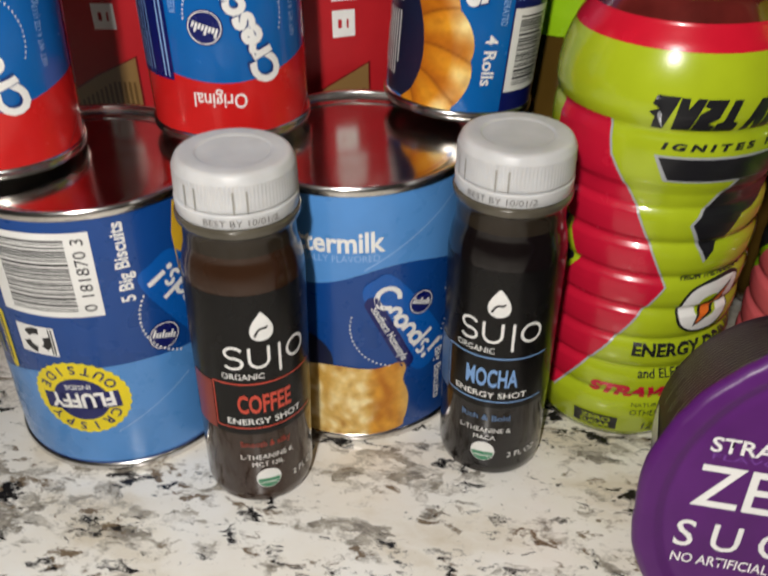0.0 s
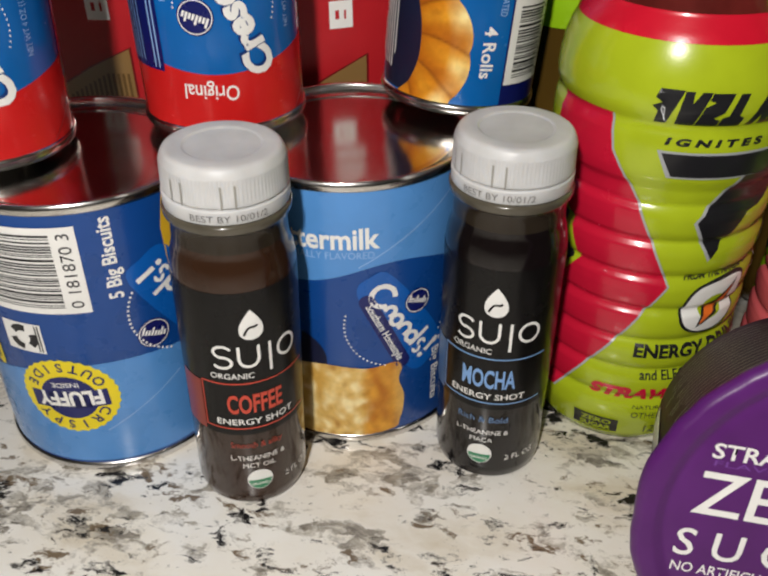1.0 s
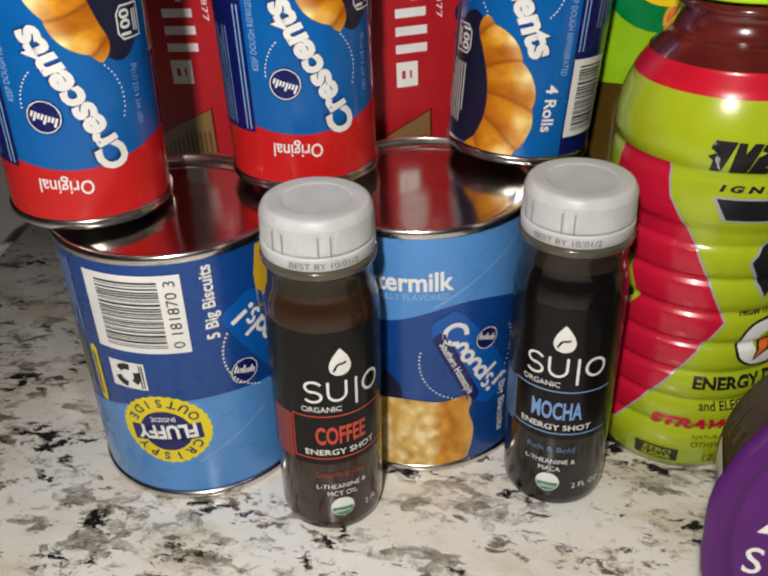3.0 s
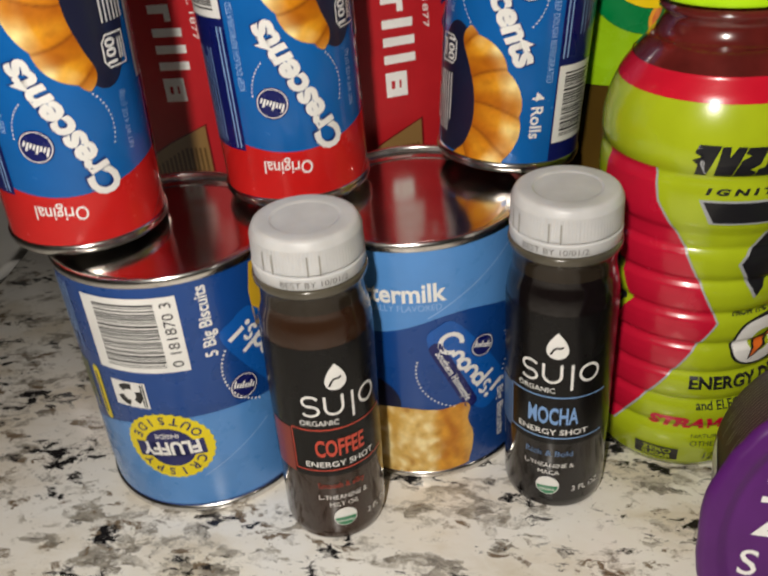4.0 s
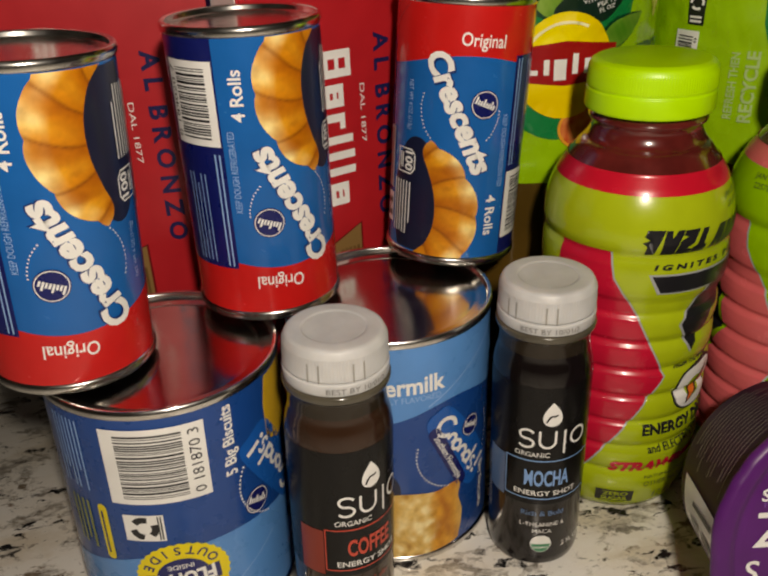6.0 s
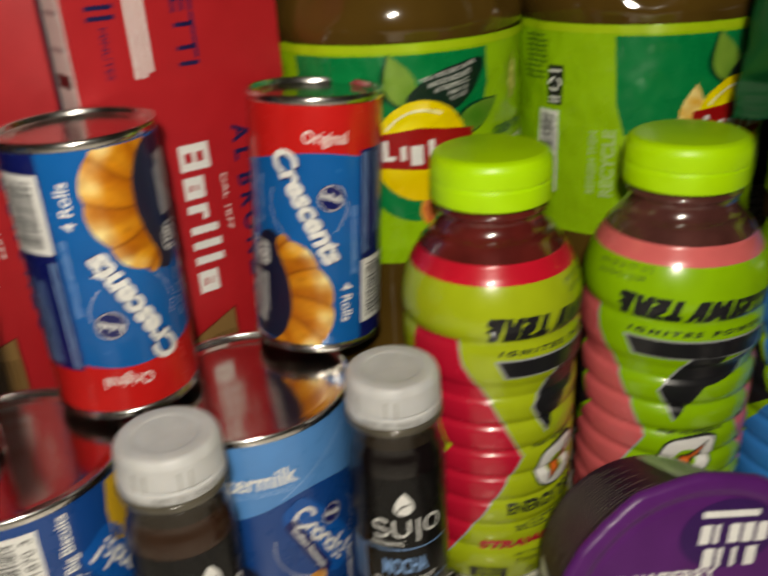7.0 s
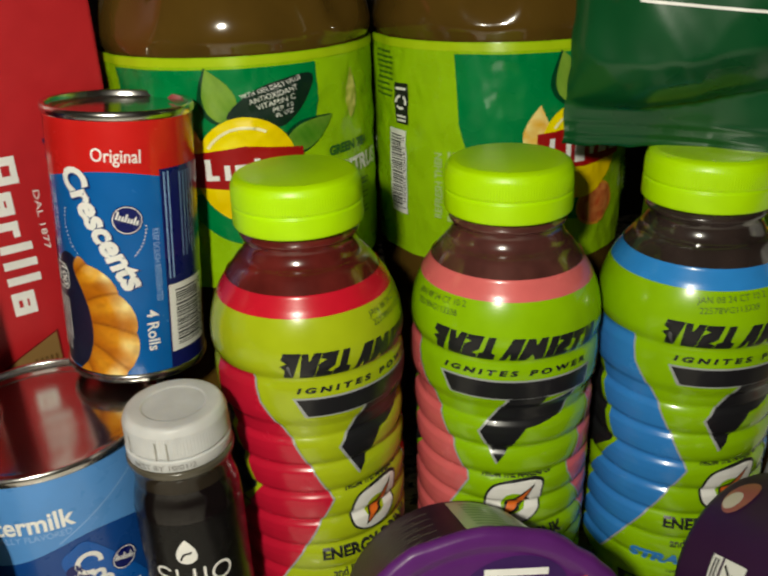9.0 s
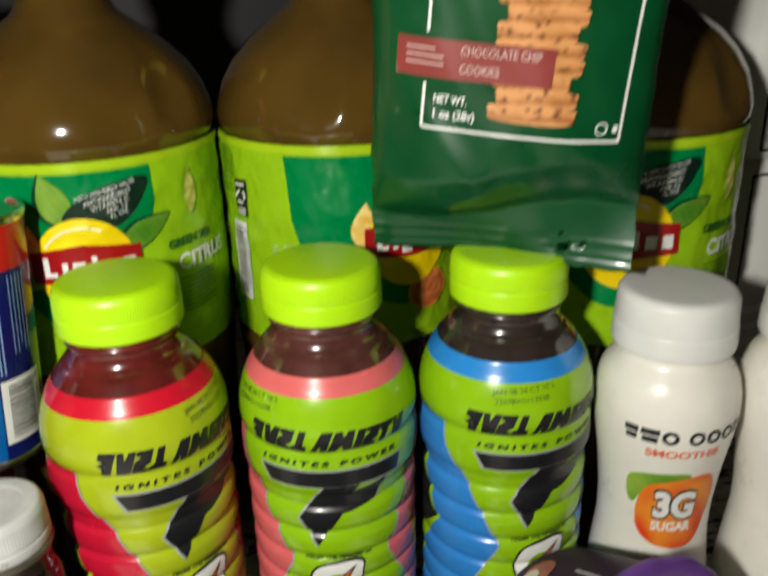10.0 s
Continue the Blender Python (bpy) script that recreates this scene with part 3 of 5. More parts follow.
def biscuit(x, y):
    """Flaky biscuit: pale torn layers on one side, a browned crust on the other."""
    c = mix3((0.62, 0.36, 0.075), (0.80, 0.57, 0.20), 0.5 + 0.9 * lumps(x * 1.3, y * 0.7, 0.16, 2.0))
    flake = lumps(x * 1.2, y * 0.9, 0.30, 5.0)
    c = mix3(c, (0.90, 0.74, 0.38), max(0, flake) * 1.7 * (1.0 if x < 4 else 0.25))
    c = mix3(c, (0.40, 0.17, 0.02), max(0, -flake - 0.2) * 1.5)
    crust = min(1.0, max(0, (x - 1.5 - 4 * lumps(x, y, 0.14, 4.0)) / 4))
    c = mix3(c, mix3((0.44, 0.13, 0.007), (0.70, 0.32, 0.03), 0.5 + 1.1 * lumps(x * 1.2, y * 0.8, 0.26, 8.0)), crust * 0.92)
    c = mix3(c, (0.78, 0.54, 0.18), max(0, (x - 12) / 4) * 0.6)
    c = mix3(c, (0.50, 0.22, 0.03), max(0, (y - 32.5) / 3) * 0.5)
    k = 1 + 0.12 * lumps(x, y, 0.8, 1.0)
    return tuple(min(1, v * k) for v in c)


def grands_mark(t, w, u, v, turn, scale=1.0):
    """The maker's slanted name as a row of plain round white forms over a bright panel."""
    k = scale
    lay("name_panel", moved(eased([(-19 * k, -5.5 * k), (0, -8 * k), (19 * k, -8 * k), (22 * k, 0), (18 * k, 7.5 * k), (-17 * k, 7 * k), (-22 * k, 1 * k)]), u, v, turn), printed("royal_blue_ink", (0.006, 0.10, 0.42), 0.28, 0.3), t, w, 1)
    arch = lambda x, y, r: stroke([(x - r, y - r)] + [(x + r * math.cos(radians(a)), y + r * math.sin(radians(a))) for a in range(180, -1, -20)] + [(x + r, y - r)], 1.5)
    forms = [ring(-13.5, 0.6, 4.6, 1.7, 32, 45, 345), arch(-7.2, -0.6, 1.6), ring(-2.9, -1.0, 2.6, 1.4), arch(2.2, -0.8, 1.9), ring(7.0, -1.0, 2.6, 1.4), stroke(((9.2, -3.4), (9.5, 5.2)), 1.5),
             ring(12.6, 0.2, 1.8, 1.2, 20, 30, 260), ring(12.9, -2.4, 1.8, 1.2, 20, -150, 90), stroke(((16.6, -0.8), (17.0, 5.6)), 1.7), disc(16.5, -2.9, 1.0)]
    for i, b in enumerate(forms):
        for vert in b.verts:
            vert.co.z = 0.12 * (i % 3)
    mark = joined(forms)
    for vert in mark.verts:
        vert.co.x *= k
        vert.co.y *= k
    lay("name_mark", moved(mark, u, v, turn), WHITE, t, w, 2)


def tall_tin(name, label):
    t = thing(name, label, "tin", "biscuit tins")
    return t, tin(t, 0.0386, 0.1004, MIDBLUE)


# upright biscuit tin
t, w = tall_tin("biscuit_tin", "wide blue buttermilk biscuit tin with bright lid")
wave = [(u, 69.5 + 3.2 * math.sin((u + 2) / 10.0)) for u in [-120 + 2 * i for i in range(121)]]
lay("sky_band", outline(wave + [(120, 97.4), (-120, 97.4)]), SKY, t, w, 0, 2.5, 10)
lay("seam", stroke(((2, 72), (36, 92)), 0.4), PALE, t, w, 1)
lay("variety_text", moved(words("Buttermilk", 6.8, 36.0, 0.025), -9.5, 82.0), WHITE, t, w, 1)
lay("flavour_text", moved(words("ARTIFICIALLY FLAVORED", 2.4, 34.0), -10.2, 76.3), PALE, t, w, 1)
grands_mark(t, w, 16.0, 49.0, -58)
lay("name_pill", moved(joined([rect(-14, -2.6, 14, 2.6), disc(-14, 0, 2.6), disc(14, 0, 2.6)]), 10.0, 46.5, -66), NAVY, t, w, 2)
lay("style_text", moved(words("Southern Homestyle", 2.6, 25.5, 0.015), 10.0, 46.5, -66), WHITE, t, w, 3)
roundel(t, w, 21.0, 56.0, 4.6)
lay("dotted_arc", dotted(14, 50, 17.0, 18, 165, 255, 0.35), WHITE, t, w, 2)
lay("dotted_arc", dotted(14, 50, 19.0, 10, -30, 20, 0.35), WHITE, t, w, 2)
bis = [(-25, 4), (-24, 28), (-20, 33), (-9, 34.5), (4, 33), (13, 34), (15.5, 31), (14.5, 26), (16.5, 18), (15.0, 8), (10, 4)]
lay("plate", disc(-21, 36, 12, 11), printed("plate_black", (0.010, 0.012, 0.035)), t, w, 1)
lay("biscuit_picture", eased(bis), ART, t, w, 2, 0.7, 0.7, art=biscuit)
lay("side_text", moved(words("5 Big Biscuits", 3.4, 27.0, 0.02), 29.5, 24.0, -90), WHITE, t, w, 1)
lay("side_print", bars(-34, 40, -26, 62, 5, False), PALE, t, w, 1)
lay("side_print", bars(42, 20, 56, 60, 9, True), PALE, t, w, 1)
t.matrix_basis = pose(-0.0119, 0.2463, 0, 0, 0, 6.5)

# biscuit tin standing on its head
t, w = tall_tin("biscuit_tin", "wide blue biscuit tin standing upside down, barcode outward")
wave = [(u, 43.5 + 2.0 * math.sin((u + 8) / 16.0) - (0.004 * (u - 5) ** 2 if u < 5 else 0)) for u in [-60 + 2 * i for i in range(61)]]
wave = [(-120, 36)] + wave + [(120, 44)]
lay("sky_band", outline([(-120, 4.5), (120, 4.5)] + wave[::-1]), SKY, t, w, 0, 2.5, 10)
barcode(t, w, -18.0, 65.0, 13.8, 93.6, "0 181870 3", True, 90)
lay("count_text", moved(words("5 Big Biscuits", 4.0, 27.0, 0.025), 21.0, 81.5, 90), WHITE, t, w, 1)
lay("badge", disc(0.6, 32.8, 15.4, 14.6, 128, 0.02, 32), YELLOW, t, w, 1)
lay("badge_ring", joined([disc(0.6, 32.4, 8.9, 8.6), moved(rect(-12.2, -3.4, 12.2, 3.4), 0.6, 31.6, 4)]), NAVY, t, w, 2)
lay("badge_text", moved(joined([moved(words("FLUFFY", 5.6, 21.0, 0.04), 0, -0.4), moved(words("INSIDE", 1.9, 8.5, 0.01), 0, -6.0)]), 0.6, 31.6, 184), WHITE, t, w, 3)
lay("badge_arc_text", moved(joined([arc_words("CRISPY", 3.3, 11.7, 90, 110), arc_words("OUTSIDE", 3.3, 11.7, 270, 125, True)]), 0.6, 32.8, 184), NAVY, t, w, 2)
lay("recycling_box", rect(-15.6, 49.6, -2.6, 60.4), WHITE, t, w, 1)
tri_mark = [stroke([(-9.1 + 3.6 * math.cos(radians(a + k)), 55 + 3.6 * math.sin(radians(a + k))) for k in (0, 25, 50, 75)], 2.4) for a in (70, 190, 310)]
lay("recycling_mark", joined(tri_mark + [bars(-4.6, 50.2, -2.9, 59.8, 2, True)]), BLACK, t, w, 2)
lay("yellow_pill", joined([rect(-24.6, 41, -21.2, 61), disc(-22.9, 41, 1.7), disc(-22.9, 61, 1.7)]), YELLOW, t, w, 1)
lay("pill_print", bars(-23.6, 42, -22.2, 60, 1, True), NAVY, t, w, 2)
lay("side_print", joined([bars(-38, 67, -25, 94, 7, True, 0.35, 5)]), PALE, t, w, 1)
lay("olive_print", joined([bars(-37, 42, -27, 62, 4, True, 0.5, 6)]), printed("olive_ink", (0.22, 0.24, 0.05)), t, w, 1)
lay("variety_text", moved(words("Buttermilk", 6.4, 34.0, 0.02), -43.0, 17.5, 180), PALE, t, w, 1)
grands_mark(t, w, 41.0, 60.0, 122)
roundel(t, w, 29.5, 52.0, 5.2)
lay("dotted_arc", dotted(40, 60, 17.0, 20, 150, 250), WHITE, t, w, 2)
lay("yellow_edge", outline([(38, 72), (37.2, 86), (39, 96), (60, 96), (60, 70), (45, 68)]), printed("golden_ink", (0.66, 0.40, 0.02)), t, w, 1)
lay("seam", stroke(((10, 18), (36, 34)), 0.4), PALE, t, w, 1)
t.matrix_basis = pose(-0.0960, 0.2265, 0.0003, 0, 1.3, 0)


# ---- sports drink bottles ----
def sport_profile():
    pts = [(0, 0.003), (0.020, 0.0015), (0.0255, 0.0), (0.0290, 0.0012), (0.0308, 0.0050), (0.0318, 0.0090)]
    z = 0.0125
    while z < 0.0845:
        pts += [(0.0330, z), (0.0333, z + 0.0022), (0.0334, z + 0.0050), (0.0331, z + 0.0078), (0.0320, z + 0.0092), (0.0316, z + 0.0100), (0.0320, z + 0.0108)]
        z += 0.0119
    pts += [(0.0322, 0.0975), (0.0324, 0.0990), (0.0337, 0.1010), (0.0342, 0.1040), (0.0343, 0.1090), (0.0341, 0.1135), (0.0336, 0.1152), (0.0330, 0.1166), (0.0332, 0.1180), (0.0340, 0.1192), (0.0344, 0.1220), (0.0342, 0.1262), (0.0333, 0.1310), (0.0318, 0.1355), (0.0297, 0.1398), (0.0268, 0.1443), (0.0240, 0.1480), (0.0218, 0.1505)]
    return pts


SPORT = sport_profile()
SPORTNECK = [(0.0218, 0.1505), (0.0204, 0.1525), (0.0196, 0.1545), (0.0192, 0.1570), (0.0205, 0.1580), (0.0206, 0.1592), (0.0190, 0.1600), (0.0186, 0.1640)]


def sport_bottle(stripe, ring_color, drink, tone, where, label, date, sleeve=LIME):
    t = thing("sports_bottle", label, "bottle", "sports drink bottles")
    body = part("body", lathe([p for p in SPORT if p[1] <= 0.1448], 160), sleeve, t, "lime green ribbed sleeve")
    liquid = material(tone + "_drink", drink, 0.2, coat=1.0)
    worn(liquid, drink, 0.3, 90.0, 300.0, 0.0, 0.04)
    part("neck", lathe([p for p in SPORT if p[1] >= 0.1443] + SPORTNECK, 96), liquid, t, "clear neck showing the drink")
    cap = part("cap", lathe(rounded([(0.0196, 0.1612), (0.0219, 0.1614), (0.0223, 0.1622), (0.0222, 0.1684), (0.0218, 0.1688), (0.0218, 0.1694), (0.0222, 0.1698), (0.0219, 0.1755), (0.0209, 0.1777), (0.0190, 0.1787), (0, 0.1790)], 0.0005), 576, lambda th, r, z: r - (0.00014 * (0.5 + 0.5 * math.cos(144 * th)) if 0.1696 < z < 0.1757 else 0)), LIMECAP, t, "bright lime screw cap")
    w = Wrap([p for p in SPORT if p[1] <= 0.1450], 0.0333, 0.00014)
    col = printed(tone + "_sleeve", stripe, 0.26, 0.3)
    lay("ring_band", rect(-104.6, 138.2, 104.6, 144.6), printed(tone + "_ring", ring_color, 0.26, 0.3), t, w, 0, 3, 0.7)
    lay("black_print", joined([outline([(-42, 96), (-38, 88), (-30, 69), (-40, 60), (-60, 64), (-62, 96)])]), BLACK, t, w, 0, 2.5, 0.7)
    for side in (1, -1):
        pts = [(-23.5, 118.2), (-21.5, 108.5), (-12.0, 93), (0.6, 67.5), (-11.5, 45.5), (-29, 17.8), (-46, 17.8), (-41, 50), (-27.5, 70), (-40, 99), (-44, 107), (-43.5, 118.2)]
        if side < 0:
            pts = [(39.5 - u, v) for u, v in pts][::-1]
        edge = pts[:6] if side > 0 else pts[6:]
        lay("stripe", outline(pts[::-1] if side > 0 else pts[::-1]), col, t, w, 1, 2.5, 0.7)
        lay("stripe_edge", stroke(edge, 0.7), SILVER, t, w, 2, 2.0, 0.7)
    # the name as a row of plain dark slanted blocks with wedges cut from their sides
    pieces, x = [], -15.6
    for wd, cut, flip in ((5.8, "right", "x"), (6.4, "low", "y"), (5.4, "both", "x"), (5.6, "taper", "y"), (0, "", ""), (5.6, "low", ""), (8.6, "high", "y"), (3.0, "", ""), (5.4, "both", "x"), (5.4, "taper", ""), (5.8, "low", "y")):
        if not wd:
            x += 1.6
            continue
        up = 8.8 - 0.03 * x
        shape = {
            "right": [(0, 0), (0.5, 0), (0.6, 0.36), (0.95, 0.5), (0.62, 0.62), (1, 0.74), (1, 1), (0, 1)],
            "low": [(0, 0), (0.34, 0), (0.5, 0.34), (0.62, 0), (1, 0), (1, 1), (0.3, 1)],
            "both": [(0, 0), (1, 0), (1, 0.58), (0.66, 0.74), (1, 0.8), (1, 1), (0, 1), (0, 0.44), (0.36, 0.26), (0, 0.2)],
            "taper": [(0.22, 0), (0.66, 0), (0.72, 0.66), (1, 0.72), (1, 1), (0, 1), (0, 0.72), (0.24, 0.66)],
            "high": [(0.08, 0), (0.36, 0), (0.5, 0.3), (0.6, 0), (0.88, 0), (1, 1), (0.72, 1), (0.5, 0.7), (0.3, 1), (0, 1)],
            "": [(0, 0), (1, 0), (1, 1), (0, 1)],
        }[cut]
        if flip:
            shape = [(1 - a, b) if flip == "x" else (a, 1 - b) for a, b in shape[::-1]]
        pieces.append(outline([(x + a * wd + 0.36 * b * up, 118.3 + b * up) for a, b in shape]))
        x += wd + 0.25
    lay("name_mark", joined(pieces), BLACK, t, w, 1, 2.0, 0.7)
    lay("slogan_text", moved(words("I G N I T E S   P O W E R", 1.8, 52.0, 0.055, 0.2), 17.0, 113.6), BLACK, t, w, 1, 2.0, 0.7)
    sign = [(14.5, 103.6), (4.5, 89.2), (11.0, 76.8), (20.5, 91.0), (34.0, 93.5), (38.0, 103.0), (24.5, 100.0), (27.5, 103.6)]
    lay("sign_edge", joined([outline([(-10.4, 110.9), (-6.8, 103.2), (44.0, 103.2), (45.8, 110.9)][::-1]), outline([(u + (u - 19) * 0.07, v + (v - 91) * 0.06) for u, v in sign])]), SILVER, t, w, 1, 2.0, 0.7)
    lay("sign", joined([outline([(-9.2, 110.3), (-5.8, 103.8), (43.2, 103.8), (44.8, 110.3)][::-1]), outline(sign)]), BLACK, t, w, 2, 2.0, 0.7)
    lay("maker_text", moved(words("FROM THE MAKERS OF", 2.1, 27.0, 0.045), 18.8, 70.4), BLACK, t, w, 1, 2.0, 0.7)
    mark = eased([(7.0, 58.6), (9.4, 65.2), (15.4, 67.6), (26.6, 67.8), (27.0, 62.4), (26.2, 55.4), (21.4, 50.6), (13.6, 50.2), (8.4, 53.2)])
    edge = mark.copy()
    for vert in edge.verts:
        vert.co.x, vert.co.y = 17.2 + (vert.co.x - 17.2) * 1.09, 59 + (vert.co.y - 59) * 1.10
    lay("maker_mark_edge", edge, BLACK, t, w, 1, 2.0, 0.7)
    lay("maker_mark", mark, WHITE, t, w, 2, 2.0, 0.7)
    lay("maker_mark_hollow", eased([(12.6, 58.4), (14.4, 62.2), (18.6, 63.0), (21.4, 60.4), (20.8, 56.2), (17.4, 54.2), (13.8, 55.2)]), sleeve, t, w, 2.5, 2.0, 0.7)
    lay("bolt_edge", outline([(12.2, 51.8), (14.6, 60.4), (17.2, 61.0), (25.0, 67.0), (22.0, 61.4), (23.0, 60.0), (19.4, 56.9), (19.0, 55.6)][::-1]), BLACK, t, w, 3, 2.0, 0.7)
    lay("bolt", outline([(13.0, 53.0), (15.6, 59.6), (17.6, 60.0), (23.4, 65.4), (20.6, 60.8), (21.6, 60.0), (18.4, 57.6), (18.0, 56.6)][::-1]), printed(tone + "_bolt", (0.75, 0.16, 0.02)), t, w, 4, 2.0, 0.7)
    lay("kind_text", joined([moved(words("ENERGY DRINK", 4.3, 43.0, 0.04), 16.5, 43.0), moved(words("and ELECTROLYTES", 2.9, 34.0, 0.02), 15.5, 33.0), moved(words("NATURALLY FLAVORED WITH", 1.6, 36.0), 16.5, 19.6), moved(words("OTHER NATURAL FLAVORS", 2.5, 38.0), 17.5, 16.2), moved(words("12 FL OZ", 4.2, 18.0), 13.5, 8.6)]), BLACK, t, w, 2, 2.0, 0.7)
    lay("flavour_text", moved(words("STRAWBERRY", 5.0, 52.0, 0.06, 0.2), 9.5, 25.0), col, t, w, 2, 2.0, 0.7)
    lay("zero_box", outline([(-20.4, 5.6), (-4.6, 5.6), (-4.9, 12.6), (-20.0, 12.9)]), BLACK, t, w, 1, 2.0, 0.7)
    lay("zero_text", joined([moved(words("ZERO", 2.6, 10.5, 0.03), -12.3, 10.6), moved(words("SUGAR", 2.2, 11.0, 0.03), -12.3, 7.3)]), sleeve, t, w, 2, 2.0, 0.7)
    lay("date_print", moved(joined([moved(words("JAN 08 24 CT 10 2", 2.0, 24.0), 0, 1.8), moved(words("22578VG113338", 2.0, 20.0), -1, -1.6)]), date, 134.2, 3), printed("faint_print", (0.06, 0.10, 0.02)), t, w, 2, 2.0, 0.7)
    t.matrix_basis = where
    return t


sport_bottle((0.52, 0.008, 0.034), (0.56, 0.008, 0.026), (0.10, 0.012, 0.010), "crimson", pose(0.0850, 0.2448, 0, 0, 0, 0), "lime green sports drink bottle with crimson chevrons, full", 31.0, OLIVELIME)
sport_bottle((0.66, 0.12, 0.13), (0.70, 0.14, 0.14), (0.085, 0.028, 0.024), "coral", pose(0.1570, 0.2350, 0, 0, 0, -42), "lime green sports drink bottle with coral pink chevrons, full", -14.0)
sport_bottle((0.035, 0.22, 0.62), (0.03, 0.24, 0.66), (0.030, 0.020, 0.018), "azure", pose(0.2265, 0.2225, 0, 0, 0, -26), "lime green sports drink bottle with azure blue chevrons, full", 8.0)


# ---- pasta boxes ----
def pasta_box(where, label):
    t = thing("pasta_box", label, "box", "pasta boxes")
    W, D, H = 83.0, 0.036, 0.285
    part("carton", box_mesh(-W / 2000, 0, 0, W / 2000, D, H, 0.0008), BOXRED, t, smooth=False)
    w = Wrap(None, lift=0.00012)
    # pasta window: the shade on it is put into darkened colours and strips
    pane = [(4.5, 104.6), (4.5, 26), (-31, 26), (-31, 84), (-24, 90), (-12, 97)]
    lay("window_edge", outline([(u + (u + 13) * 0.05, v + (v - 60) * 0.02) for u, v in pane][::-1]), printed("dark_red_ink", (0.16, 0.006, 0.008)), t, w, 0)
    lay("window", outline(pane[::-1]), material("shaded_pasta_colour", (0.26, 0.15, 0.05), 0.3, coat=0.3), t, w, 1)
    tagged(lay("pasta", joined([rect(-30 + i * 2.0, 28, -28.9 + i * 2.0, 82 + min(13, i * 1.1)) for i in range(17)]), material("pasta_shade", (0.13, 0.07, 0.02), 0.3), t, w, 2), kind="stuff")
    spec_groups, x = [], 0.0
    for i, (h, wd) in enumerate(((12.5, 10.5), (8.6, 9.0), (8.6, 6.4), (12.0, 4.0), (12.5, 4.0), (12.5, 4.0), (8.6, 9.6))):
        spec = [(x, 0, x + 3.3, h, 0)]
        if wd > 5:
            spec += [(x, h - 2.4, x + wd, h, 0)]
        if wd > 8:
            spec += [(x + wd - 3.2, 0, x + wd, h, 0), (x, 0, x + wd, 2.2, 0), (x + 1, h * 0.42, x + wd, h * 0.42 + 1.8, 0)]
        spec_groups.append(spec)
        x += wd + 2.6
    for group in spec_groups:
        lay("name_block", moved(blocks(group), -9.0, 178.5, -90), WHITE, t, w, 1)
    lay("year_text", moved(words("DAL 1877", 2.2, 24.0), 8.5, 152.0, -90), WHITE, t, w, 1)
    lay("range_text", moved(words("A L  B R O N Z O", 6.8, 77.0, 0.035), 18.5, 144.5, -90), BOXNAVY, t, w, 1)
    lay("kind_text", moved(words("SPAGHETTI", 8.0, 68.0, 0.01), 1.5, 242.0, -90), BOXNAVY, t, w, 1)
    lay("side_text", joined([moved(words("MINUTES", 2.6, 18.0), -29.0, 216.0, -90)]), BOXNAVY, t, w, 1)
    lay("time_mark", joined([rect(-34, 231, -24, 232.6), rect(-34, 227.5, -24, 229.1)]), BOXNAVY, t, w, 2)
    lay("note_print", bars(-20, 206, -12, 250, 3, True, 0.6, 8), WHITE, t, w, 1)
    ob = part("side_panel", box_mesh(-W / 2000 - 0.0004, 0.0015, 0.003, -W / 2000 - 0.0001, 0.022, H - 0.003, 0), WHITE, t, "white side panel with small print", False)
    part("side_stripe", box_mesh(-W / 2000 - 0.0004, 0.0222, 0.003, -W / 2000 - 0.0001, D - 0.001, H - 0.003, 0), BOXNAVY, t, "navy stripe along the edge", False)
    for i in range(16):
        z = 0.08 + 0.0125 * i
        part("print_bar", box_mesh(-W / 2000 - 0.0006, 0.005, z, -W / 2000 - 0.0004, 0.019, z + 0.0018 + 0.003 * (i % 5 == 0), 0), GREYINK if i % 5 else BLACK, ob, smooth=False)
    t.matrix_basis = where
    return t


pasta_box(pose(-0.0163, 0.2998, 0, 0, 0, 24), "tall red spaghetti carton standing behind the tins")
pasta_box(pose(-0.1068, 0.3020, 0, 0, 0, 0), "tall red spaghetti carton in shade beside its twin")


# ---- tea bottles ----
TEA = [(0, 0.006), (0.040, 0.003), (0.047, 0.0), (0.053, 0.003), (0.0560, 0.012), (0.0565, 0.030), (0.0558, 0.060), (0.0562, 0.100), (0.0570, 0.112), (0.0560, 0.1165), (0.0560, 0.2110), (0.0572, 0.2130), (0.0574, 0.2170), (0.0562, 0.2230), (0.0535, 0.2310), (0.0480, 0.2400), (0.0400, 0.2485), (0.0300, 0.2560), (0.0215, 0.2620), (0.0180, 0.2680), (0.0175, 0.2780), (0.0195, 0.2790), (0.0195, 0.2810), (0.0165, 0.2825)]


def lemon(x, y):
    k = math.hypot((x + 12) / 26, (y - 176) / 24)
    return mix3((0.90, 0.78, 0.0), (0.84, 0.60, 0.0), k)


def leafy(x, y):
    """Green leaf, one half lighter than the other, with fine side veins."""
    f = abs(math.sin((x + y * 0.6) * 0.9))
    c = mix3((0.06, 0.22, 0.008), (0.32, 0.48, 0.06), 0.5 + 0.9 * lumps(x, y, 0.07) + 0.12 * f)
    return mix3(c, (0.02, 0.10, 0.006), max(0, lumps(x, y, 0.16, 8.0)) * 0.35)


